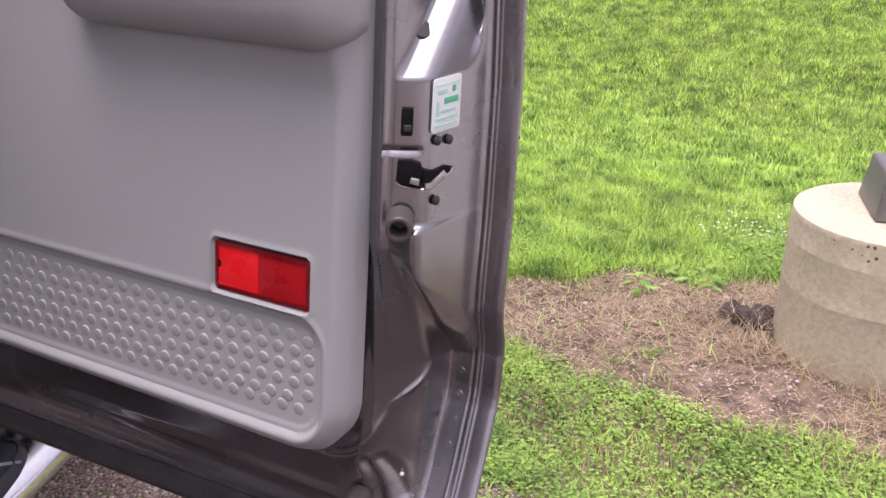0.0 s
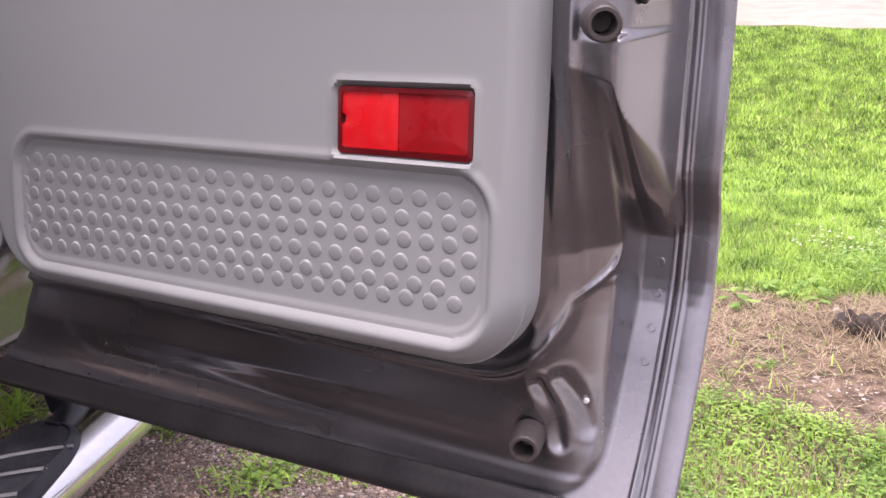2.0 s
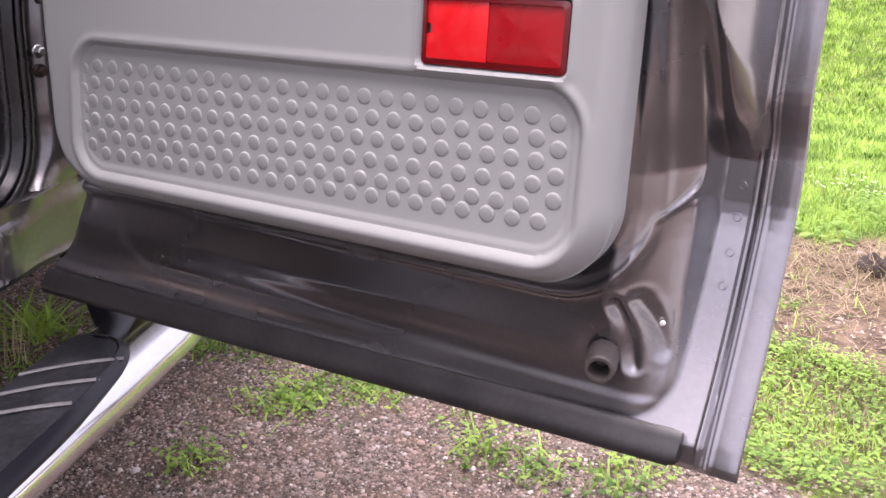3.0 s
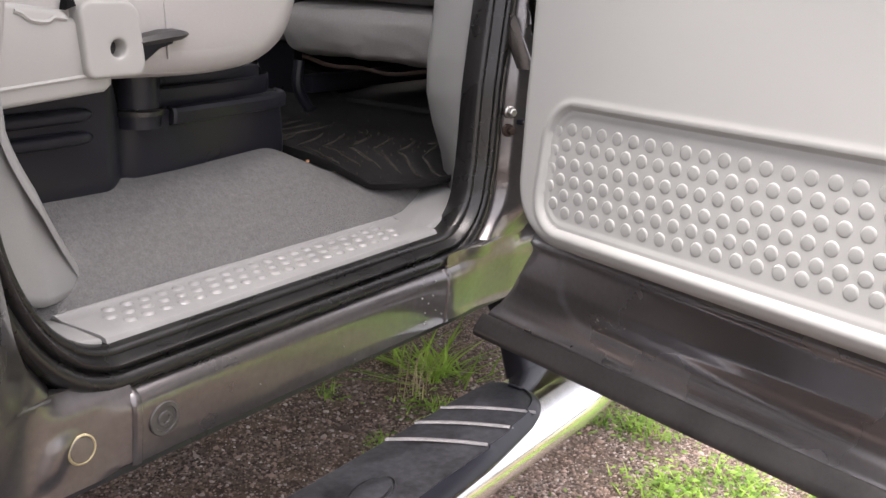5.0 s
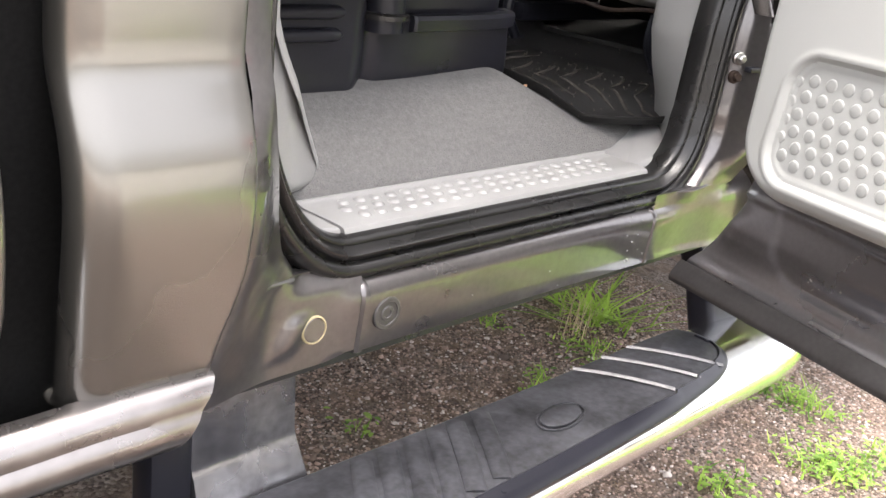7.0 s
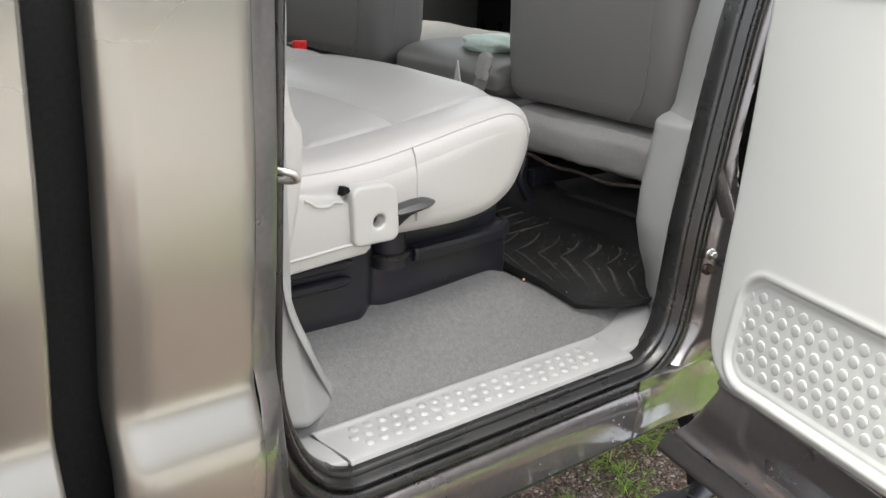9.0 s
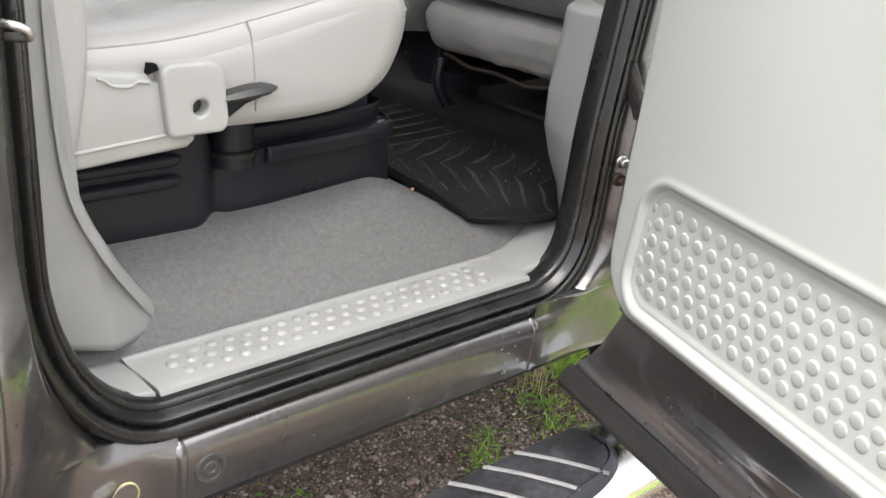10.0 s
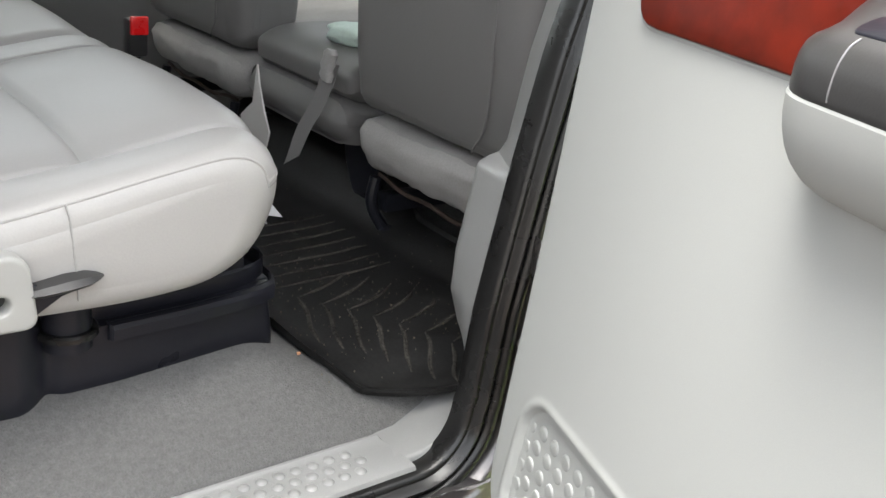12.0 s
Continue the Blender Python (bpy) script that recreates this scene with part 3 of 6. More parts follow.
plate = [[(scuff_x(x, y), y, z) for y, z in prof] for x in xs]
under = [[(x, y, z - 0.003) for x, y, z in reversed(r)] for r in plate]
scuff = part("scuff_plate", loft([a + b for a, b in zip(plate, under)]), SILL_GREY, truck, "grey plastic door sill plate with raised dots")
dots = []
for x0, y, z in ((0.0415, 0.0205, 0.6262), (0.0300, 0.0388, 0.6272), (0.0412, 0.0565, 0.6281)):
    for c in range(21):
        x = x0 + 0.0233 * c
        if x < 0.4985:
            dots.append(loft([[(x + q * math.cos(t), y + q * math.sin(t), z + h) for t in np.linspace(0, 2 * math.pi, 16, endpoint=False)] for q, h in ((0.0084, -0.0004), (0.0076, 0.0004), (0.0063, 0.0016), (0.0045, 0.0026), (0.0022, 0.0030), (0.0004, 0.0031))]))
part("raised_dots", join(*dots), SILL_GREY, scuff, sharp=0)
part("sill_end_cap", slab([(-0.076, 0.060), (-0.072, 0.02), (-0.05, 0.004), (-0.008, 0.0), (-0.006, 0.08), (-0.05, 0.09)], lambda a, b, h: (a, b, 0.612 + 0.15 * max(0, -0.03 - a) + h), 0.014, 0.005), SILL_GREY, truck, "grey sill end cap")

# rear pillar lower trim: a fin of grey plastic
fin = smooth_line([(-0.130, 0.78), (-0.128, 0.71), (-0.105, 0.672), (-0.050, 0.650), (0.000, 0.637), (0.040, 0.634), (0.057, 0.643), (0.052, 0.660), (0.022, 0.702), (-0.010, 0.750), (-0.036, 0.802), (-0.048, 0.845), (-0.054, 0.90), (-0.057, 1.0), (-0.060, 1.2), (-0.128, 1.2), (-0.130, 0.95)], 130)
part("rear_pillar_trim", slab(fin[:-1], lambda a, b, h: (a, 0.116 - h + 0.62 * max(0, a + 0.02) * float(1 - step(b, 0.72, 0.85)), b), 0.05, 0.014, 7), SILL_GREY, truck, "grey plastic trim at the foot of the rear pillar")

# front pillar lower trim: grey plastic, broad at the foot, stepped at the shoulder
rows = []
for z in np.concatenate([np.linspace(0.622, 0.80, 26), np.linspace(0.81, 0.955, 14), np.linspace(0.96, 0.985, 8), np.linspace(1.0, 1.6, 16)]):
    g = float(open_front(z)) - 0.040 + 0.004
    i = float(np.interp(z, [0.622, 0.66, 0.70, 0.75, 0.80, 0.955, 0.966, 0.972, 0.985, 1.115, 1.6], [0.735, 0.728, 0.716, 0.690, 0.672, 0.672, 0.680, 0.70, 0.736, 0.757, 0.89]))
    if 0.80 < z < 0.986:
        i = 0.672 + 0.064 * (1 - math.sqrt(max(0.0, 1 - max(0.0, (z - 0.940) / 0.0455) ** 2)))
    i = max(i, g + 0.028)
    line = [(g - 0.004, -0.004, z), (g, 0.006, z), (g + 0.006, 0.016, z)]
    for t in np.linspace(0, 1, 10)[1:]:
        line.append((g + 0.006 + (i - g - 0.006) * t, 0.016 + 0.094 * t, z))
    line += [(i + 0.004, 0.1145, z), (i + 0.014, 0.117, z), (i + 0.05, 0.112, z), (i + 0.12, 0.10, z)]
    rows.append(line)
part("front_pillar_trim", sheet(rows), SILL_GREY, truck, "grey plastic trim on the front pillar")
foot = [(0.528, 0.018), (0.60, 0.014), (0.65, 0.038), (0.70, 0.082), (0.722, 0.115), (0.69, 0.118), (0.64, 0.112), (0.60, 0.096), (0.56, 0.088), (0.528, 0.084)]
part("sill_foot", slab(smooth_line(foot + [foot[0]], 50)[:-1], lambda a, b, h: (a, b, 0.606 + 0.22 * max(0, a - 0.56) + h), 0.02, 0.008), SILL_GREY, truck, "grey sill moulding at the pillar's foot")

# floor carpet, rising from the sill to the cabin floor
def floor_z(x, y):
    """High under the rear seat, falling forward into the footwell."""
    seat_side = np.interp(y, [0.055, 0.075, 0.10, 0.13, 0.17, 0.20, 0.26], [0.600, 0.622, 0.652, 0.688, 0.722, 0.733, 0.737])
    well_side = np.interp(y, [0.055, 0.075, 0.10, 0.13, 0.17, 0.24], [0.600, 0.622, 0.646, 0.664, 0.678, 0.684])
    t = step(x - 0.12 * np.maximum(0.2 - y, 0), 0.40, 0.56)
    return seat_side * (1 - t) + well_side * t


rows = []
for x in np.linspace(-0.30, 1.75, 150):
    rows.append([(x, y, float(floor_z(x, y)) + 0.003 * math.sin(11 * x + 3) * math.sin(14 * y) * (y > 0.1) + 0.02 * step(x, 0.97, 1.10) + 0.05 * step(x, 1.1, 1.5)) for y in np.concatenate([np.linspace(0.05, 0.3, 50), np.linspace(0.32, 1.66, 30)])])
part("carpet", sheet(rows), CARPET, truck, "grey loop-pile cabin carpet")

# plain closing shell of the cab; unseen bed, bonnet and wheels added to block light
# underside kept pale so that it bounces light onto the gravel below
UNDER = mat("pale_bounce_underbody", (0.20, 0.188, 0.175), 0.9, var=0.3, spec=0.15)
part("underbody", box(-0.30, 1.75, 0.03, 1.62, 0.575, 0.60, 0.01), UNDER, truck)
part("bed_floor", box(-2.28, -0.42, -0.02, 1.66, 0.74, 0.78, 0.01), UNDER, truck)
# unseen block that darkens the ground mirrored in the open door
part("underbed_blocker", box(-2.1, -0.42, 0.16, 1.45, 0.33, 0.74, 0.04), UNDER, truck)
for wx in (-1.25, 2.32):
    for wy, s in ((0.07, -1), (1.57, 1)):
        tyre = part("tyre", disc((wx, wy + 0.13 * s, ground_z(wx, wy) + 0.365), (0, -s, 0), 0.37, 0.26, 0.215, sides=40), RUBBER, truck, "black tyre")
        part("rim", disc((wx, wy + 0.09 * s, ground_z(wx, wy) + 0.365), (0, s, 0), 0.22, 0.02, sides=40, dome=0.02), STEEL, tyre, "silver wheel rim")
part("bed_far_side", box(-2.30, -0.386, 1.64, 1.72, 0.60, 1.24, 0.02), PAINT, truck)
part("tailgate", box(-2.34, -2.29, -0.04, 1.68, 0.60, 1.24, 0.02), PAINT, truck)
part("bonnet", box(1.78, 2.95, -0.04, 1.68, 1.08, 1.16, 0.03), PAINT, truck)
for y in (-0.075, 1.66):
    part("front_wing", box(1.73, 2.95, y, y + 0.05, 0.55, 1.12, 0.02), PAINT, truck)
part("engine_tray", box(1.76, 2.9, 0.05, 1.6, 0.60, 0.64, 0.01), UNDER, truck)
part("grille", box(2.92, 3.0, -0.05, 1.69, 0.50, 1.10, 0.03), DARK, truck)
part("roof", box(-0.33, 1.45, -0.06, 1.72, 1.90, 1.95, 0.02), PAINT, truck)
part("far_side", box(-0.33, 1.75, 1.62, 1.70, 0.54, 1.34, 0.01), LINER, truck)
part("firewall", box(1.70, 1.80, -0.01, 1.66, 0.55, 1.24, 0.01), BLACK, truck)
part("cowl", box(1.44, 1.82, -0.01, 1.66, 1.20, 1.25, 0.01), BLACK, truck)
part("roof_pillar", box(-0.33, -0.22, -0.02, 0.06, 1.34, 1.92, 0.02), PAINT, truck)
part("roof_pillar", box(0.80, 0.92, -0.02, 0.06, 1.34, 1.92, 0.02), PAINT, truck)
part("roof_pillar", box(-0.33, -0.22, 1.60, 1.68, 1.34, 1.92, 0.02), PAINT, truck)
part("roof_pillar", box(0.80, 0.92, 1.60, 1.68, 1.34, 1.92, 0.02), PAINT, truck)

for nm, b in (("side_glass", (-0.22, 1.4, 1.63, 1.64, 1.34, 1.91)), ("rear_glass", (-0.32, -0.31, 0.05, 1.62, 1.36, 1.91)), ("front_glass", (0.92, 1.45, -0.01, 0.0, 1.36, 1.91)), ("windscreen", (1.45, 1.46, 0.0, 1.64, 1.25, 1.93))):
    pane = part(nm, box(*b, 0.002), GLASS, truck, "lightly tinted glass")
    pane.visible_shadow = False

# mounting bracket of the step, hanging below the rocker
secs = []
for z in np.linspace(0.52, 0.275, 40):
    a0, a1 = float(np.interp(z, [0.28, 0.40, 0.52], [-0.19, -0.188, -0.196])), float(np.interp(z, [0.30, 0.42, 0.52], [-0.045, -0.062, -0.068]))
    y = -0.020 - 0.40 * max(0, 0.41 - z) - 4.0 * max(0, 0.38 - z) ** 2
    row = [(a0, 0.03), (a0, 0.005), (a0 + 0.002, 0.001)]
    row += [(a, -0.0012 * math.sin(95 * a + 40 * z) * float(step(0.42 - z, 0, 0.05))) for a in np.linspace(a0 + 0.008, a1 - 0.008, 14)]
    row += [(a1 - 0.002, 0.001), (a1, 0.005), (a1, 0.03)]
    secs.append([(a, y + d, z) for a, d in row])
bracket = part("step_bracket", loft(secs), mat("dusty_grey_steel", (0.22, 0.22, 0.235), 0.17, 0.85, var=0.2, scale=14, fine=90, grit=0.15), truck, "dusty dark steel step bracket, its foot bent outwards")
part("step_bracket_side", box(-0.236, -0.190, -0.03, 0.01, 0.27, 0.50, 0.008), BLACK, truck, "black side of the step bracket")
fb = [(0.70, 0.50), (0.80, 0.50), (0.83, 0.40), (0.82, 0.33), (0.73, 0.33), (0.735, 0.42)]
part("step_bracket", slab(fb, lambda a, b, h: (a, -0.03 - 0.35 * max(0, 0.46 - b) + h, b), 0.05, 0.012), BLACK, truck, "black step bracket")

# ---- running board: chrome oval bar with a black tread pad ----
board = part("running_board", loft([[(x, -0.121 + 0.077 * w * math.copysign(abs(math.cos(a)) ** 0.8, math.cos(a)), 0.338 + dz + 0.036 * math.copysign(abs(math.sin(a)) ** 0.8, math.sin(a))) for a in np.linspace(0, 2 * math.pi, 36, endpoint=False)] for x, w, dz in [(-0.9, 0.9, 0)] + [(x, 1, 0) for x in np.linspace(-0.85, 0.70, 12)] + [(0.75, 0.97, 0.0), (0.80, 0.9, -0.003), (0.84, 0.72, -0.006), (0.86, 0.4, -0.01)]]), CHROME, truck, "chrome oval side step bar")
pad_out = [(-0.55, -0.190), (0.30, -0.186), (0.42, -0.182), (0.46, -0.178), (0.50, -0.175), (0.54, -0.170), (0.575, -0.164), (0.60, -0.156), (0.622, -0.142), (0.638, -0.118), (0.646, -0.09), (0.640, -0.066), (0.60, -0.05), (0.3, -0.050), (-0.55, -0.050)]


def pad_z(x, y):
    return 0.3745 - 0.9 * (y + 0.118) ** 2


pad = part("tread_pad", slab(smooth_line(pad_out + [pad_out[0]], 150)[:-1], lambda a, b, h: (a, b, pad_z(a, b) - 0.022 + h), 0.026, 0.005), TREAD, board, "worn black plastic tread pad")
# smooth rim along the outer edge, its inner side stepped beside each strip
outer = smooth_line([(-0.55, -0.200), (0.10, -0.198), (0.30, -0.195), (0.40, -0.192), (0.46, -0.188), (0.55, -0.178), (0.60, -0.166), (0.630, -0.146), (0.646, -0.118), (0.650, -0.092)], 90)
secs = []
for k, (x, y) in enumerate(outer):
    t = np.gradient(outer, axis=0)[k]
    side = np.array([-t[1], t[0]]) / np.hypot(*t)
    wide = 0.019 - 0.005 * ((x * 15.5) % 1.0) * float(step(x, 0.36, 0.42))
    row = []
    for w, dz in ((0.0, -0.014), (-0.0015, -0.007), (0.0015, -0.001), (0.007, 0.0022), (wide - 0.002, 0.0052), (wide, 0.004), (wide, -0.012)):
        px, py = np.array([x, y]) + side * w
        row.append((px, py, pad_z(px, py) + dz + 0.0015))
    secs.append(row)
part("pad_rim", loft(secs), BLACK, board, "smooth black rim of the tread pad")
for x in (0.574, 0.512, 0.447):
    pts = [(x + 0.008 - 0.072 * t, -0.168 + 0.117 * t, pad_z(0, -0.168 + 0.117 * t) + 0.0048) for t in np.linspace(0, 1, 12)]
    part("grip_strip", tube(pts, 0.0050, 8, squash=(1.0, 0.22)), STRIP, board, "pale worn grip strip")
for x in (0.092, 0.050, 0.018, -0.020, -0.058, -0.096):
    pts = [(x + 0.012 + 0.082 * t, -0.174 + 0.114 * t, pad_z(0, -0.174 + 0.114 * t) + 0.0035) for t in np.linspace(0, 1, 12)]
    part("tread_rib", tube(pts, 0.0125, 12, squash=(1.0, 0.22)), TREAD, board)
ov = [(0.262 + 0.042 * math.cos(a) + 0.006 * math.sin(a), -0.126 + 0.022 * math.sin(a)) for a in np.linspace(0, 2 * math.pi, 41)]
part("badge_ring", tube([(x, y, pad_z(x, y) + 0.0038) for x, y in ov], 0.0012, 6), TREAD, board, "raised oval ring")
part("badge_oval", slab(ov[:-1], lambda a, b, h: (0.262 + (a - 0.262) * 0.86, -0.126 + (b + 0.126) * 0.82, pad_z(a, b) + 0.003 + h), 0.003, 0.001), TREAD, board)

# ---- the open rear door: u runs from hinge to latch, n outwards through the door, z up ----
DU, DN = Vector((-0.309, -0.951, 0)).normalized(), Vector((0.951, -0.309, 0)).normalized()


def D(u, n, z):
    return (u * DU.x + n * DN.x, u * DU.y + n * DN.y, z)


OUT_Z = np.array([0.44, 0.49, 0.575, 0.62, 0.70, 0.77, 0.81, 0.86, 0.94, 1.1, 1.4])
OUT_N = np.array([0.588, 0.603, 0.655, 0.680, 0.718, 0.731, 0.722, 0.728, 0.741, 0.757, 0.765])


def out_n(z):
    return sum(np.interp(np.asarray(z) + k * 0.012, OUT_Z, OUT_N) for k in (-1, 0, 1)) / 3


def shell_n(z):
    return np.interp(z, [0.44, 0.50, 0.55, 0.62, 0.70, 0.95, 1.1, 1.4], [0.588, 0.589, 0.592, 0.595, 0.592, 0.602, 0.617, 0.645])


def trim_n(u, z):
    return 0.570 - 0.031 * u + 0.12 * (z - 0.80)


TZ0, TZ1, TU1 = 0.648, 1.34, 0.7085
zs = np.concatenate([np.arange(0.484, 1.24, 0.0021), np.linspace(1.242, 1.36, 24)])
far = np.linspace(0, 1, 90)
fine = np.arange(0.660, 0.7985, 0.0013)
uh = np.interp(zs, [0.47, 0.614, 0.7, 1.36], [-0.135, -0.060, -0.056, -0.125])
gu = np.concatenate([uh[:, None] + (0.6588 - uh[:, None]) * (0.5 * far + 0.5 * far ** 2)[None], np.repeat(fine[None], len(zs), 0)], 1)
gz = np.repeat(zs[:, None], gu.shape[1], 1)
OG, SG = out_n(gz), sum(shell_n(gz + k * 0.012) for k in (-1, 0, 1)) / 3
FG = OG - 0.016
gn = SG.copy()
# hinge side: the edge rolls back to the skin
hz = step(zs, 0.50, 0.64)
for i, z in enumerate(zs):
    o, s, h = OG[i, 0], SG[i, 0], hz[i]
    gn[i] += np.interp(gu[i] - uh[i], [0, 0.003, 0.008, 0.018, 0.035], [o - 0.004 - s, 0.05 * h + 0.004, 0.02 * h + 0.003, 0.003, 0.0])
# channel and bead round the trim panel
dt = sd_box(gu, gz, -0.3, TU1, TZ0, 3.0, 0.078)
gn += 0.005 * (1 - step(dt, -0.004, 0.013)) - 0.0055 * np.exp(-(((dt - 0.020) / 0.0055) ** 2))
# bumper seat and two stamped grooves in the lower corner
gn += 0.009 * np.exp(-((np.hypot(gu - 0.692, gz - 0.571) / 0.022) ** 2))
for pts in ([(0.699, 0.626), (0.710, 0.602), (0.719, 0.564)], [(0.718, 0.632), (0.733, 0.606), (0.744, 0.580)]):
    p = smooth_line(pts, 14)
    dd = near_line(gu, gz, [tuple(q) for q in p])
    gn += 0.0062 * np.exp(-((dd / 0.0062) ** 2)) - 0.0012 * np.exp(-(((dd - 0.012) / 0.004) ** 2))
# shallow pocket below the upper bumper, deepening under it
pocket = sd_box(gu, gz, 0.60, 0.7655, 0.722, 0.947, 0.022)
gn += 0.001 * (1 - step(pocket, -0.016, 0.0)) * step(gu, 0.728, 0.752) - 0.0035 * np.exp(-(((pocket - 0.003) / 0.0028) ** 2)) * (1 - step(gz, 0.80, 0.86)) * step(gu, 0.735, 0.752)
# chamfered latch housing, its top sloping away
above = step(gz, 0.950, 0.958)
cd = gu - 0.741
gn += above * 0.5 * np.minimum(0.5 * (cd + np.sqrt(cd * cd + 0.000016)), 0.030)
# step in the latch housing above the mouth
gn += 0.0035 * np.exp(-(((gz - 1.043) / 0.0035) ** 2)) * step(gu, 0.722, 0.730) * (1 - step(gu, 0.760, 0.772))
# rounded sunk field near the hinge, above the bottom rubber
sunk = sd_box(gu, gz, 0.020, 2.0, 0.530, 2.0, 0.05)
gn += 0.005 * (1 - step(sunk, -0.007, 0.004))
plain = gn.copy()
# latch side above: end wall along a rounded border, from the inner face back to the outer flange
bd = sd_box(gu, gz, -1.0, 0.774, 0.526, 3.0, 0.085)
wall = 0.5 * (bd + np.sqrt(bd * bd + 0.000012)) / 0.021
wall = np.where(wall > 0.85, 0.85 + 0.15 * np.tanh((wall - 0.85) / 0.15), wall)
gn = gn + (np.maximum(FG, SG + 0.003) - gn) * np.clip(wall, 0, 1)
slope = step(gu, 0.738, 0.748) * (1 - step(gu, 0.785, 0.793))
gn += slope * 0.070 * np.clip((gz - 1.122) / 0.085, 0, 1.15)
gn = np.minimum(gn, np.maximum(FG, SG + 0.003) + 0.0005)
# below: the panel slopes back to a welded strip that lies on the skin and follows its curve
bl = sd_box(gu, gz, -1.0, 0.7585, 0.511, 3.0, 0.050)
back = sum(np.interp(bl + k * 0.0025, [-0.064, -0.046, -0.0075, 0.0015], [0.0, 0.10, 0.62, 1.0]) for k in (-1, 0, 1)) / 3
lower = plain + (np.maximum(OG - 0.010 - 0.9 * np.clip(0.61 - gz, 0, 1) ** 2, SG + 0.002) - plain) * back
rail = near_line(gu, gz, [tuple(q) for q in smooth_line([(0.7515, 0.90), (0.7525, 0.84), (0.7535, 0.78), (0.7535, 0.748), (0.7490, 0.731), (0.738, 0.719), (0.722, 0.706)], 30)])
lower -= 0.0055 * np.exp(-((rail / 0.0027) ** 2)) * step(gu, 0.722, 0.740)
lower += 0.0030 * np.exp(-(((gu - 0.7975) / 0.0016) ** 2)) * (1 - step(bl, 0.06, 0.07)) - 0.002 * np.exp(-(((gu - 0.7930) / 0.0018) ** 2))
fade = np.clip((gz - 0.754) / (np.interp(gu, [0.70, 0.766, 0.797], [0.94, 0.915, 0.811]) - 0.754), 0, 1)
gn = lower * (1 - fade) + gn * fade
# welded hem along the outer edge
hem = [(0.7990, -0.0110), (0.8010, -0.0122), (0.8030, -0.0108), (0.8040, -0.0060), (0.8060, -0.0050), (0.8090, -0.0055), (0.8160, -0.0060), (0.8220, -0.0062), (0.8280, -0.0058), (0.8305, -0.0045), (0.8320, -0.0015), (0.8310, 0.0)]
gu = np.concatenate([gu, np.repeat([[p[0] for p in hem]], len(zs), 0)], 1)
gn = np.concatenate([gn, out_n(zs)[:, None] + np.array([[p[1] for p in hem]])], 1)
gz = np.repeat(zs[:, None], gu.shape[1], 1)
inner = np.stack([gu * DU.x + gn * DN.x, gu * DU.y + gn * DN.y, gz], -1)
rows = []
for z in zs:
    o = float(out_n(z))
    rows.append([D(u, o + dn, z) for u, dn in ((0.831, 0), (0.829, 0.002), (0.80, 0.002), (0.4, 0.002), (0.0, 0.002), (float(np.interp(z, [0.47, 0.614, 0.7, 1.36], [-0.135, -0.060, -0.056, -0.125])), -0.004))])
outer = np.array(rows)
full = np.concatenate([inner, outer[:, 1:]], 1)
bottom = full[:1].copy()
bottom[..., 2] -= 0.007
bottom[0, :, 0] = 0.35 * full[0, :, 0] + 0.65 * np.array([D(float(u), 0.597, 0)[0] for u in np.concatenate([gu[0], [0.829, 0.8, 0.4, 0, -0.13]])])
bottom[0, :, 1] = 0.35 * full[0, :, 1] + 0.65 * np.array([D(float(u), 0.597, 0)[1] for u in np.concatenate([gu[0], [0.829, 0.8, 0.4, 0, -0.13]])])
v, f = sheet(np.concatenate([bottom, full]))
door = part("rear_door", (v, f), SHELL, truck, "open rear door, metallic painted steel shell seen from inside")

# bottom rubber strip
prof = [(0.004, 0.0300), (-0.002, 0.0325), (-0.0045, 0.0310), (-0.0085, 0.0260), (-0.0125, 0.0205), (-0.0165, 0.0160), (-0.0190, 0.0115), (-0.0200, 0.0070), (-0.0180, 0.0015), (-0.010, -0.001), (0.0, 0.0), (0.004, 0.01)]
secs = []
for u in np.concatenate([np.linspace(-0.128, 0.77, 40), [0.779]]):
    z0 = 0.466 + 0.024 * (u + 0.12)
    k = 0.85 if u > 0.775 else 1
    secs.append([D(u, 0.589 + a * k, z0 + 0.02 + (b - 0.02) * k) for a, b in prof])
part("bottom_seal", loft(secs), mat("worn_seal_rubber", (0.030, 0.028, 0.028), 0.38, var=0.25, scale=18, fine=160, bump=0.12, dist=0.001), door, "dusty black rubber strip along the door bottom")
part("hem_flange", sheet([[D(u, float(out_n(z)) * w + (1 - w) * 0.598, z) for z, w in ((0.474, 0.5), (0.478, 0.55), (0.488, 0.7))] for u in np.linspace(-0.12, 0.832, 30)]), SHELL, door)

# trim panel: one moulding with a recessed dotted field
def edge_in(z, r):
    t = np.clip((TZ0 + r - z) / r, 0, 1)
    return r * (1 - np.sqrt(np.clip(1 - t * t, 0, 1)))


zr = np.concatenate([TZ0 + 0.10 * (1 - np.cos(np.linspace(0, math.pi / 2, 44))), np.arange(0.751, 0.93, 0.0032), np.linspace(0.935, TZ1, 90)])
ss = 0.5 - 0.5 * np.cos(np.linspace(0.0, 1.0, 270) * math.pi)
ss = 0.35 * ss + 0.65 * np.linspace(0, 1, 270)
Z = np.repeat(zr[:, None], len(ss), 1)
TU0 = np.interp(zr, [0.648, 0.70, 0.84, 0.89, 1.0, 1.05, 1.14, 1.34], [-0.042, -0.050, -0.064, -0.067, -0.078, -0.083, -0.094, -0.114])
lo, hi = TU0 + edge_in(zr, 0.085), TU1 - edge_in(zr, 0.075)
Ug = lo[:, None] + (hi - lo)[:, None] * ss[None]
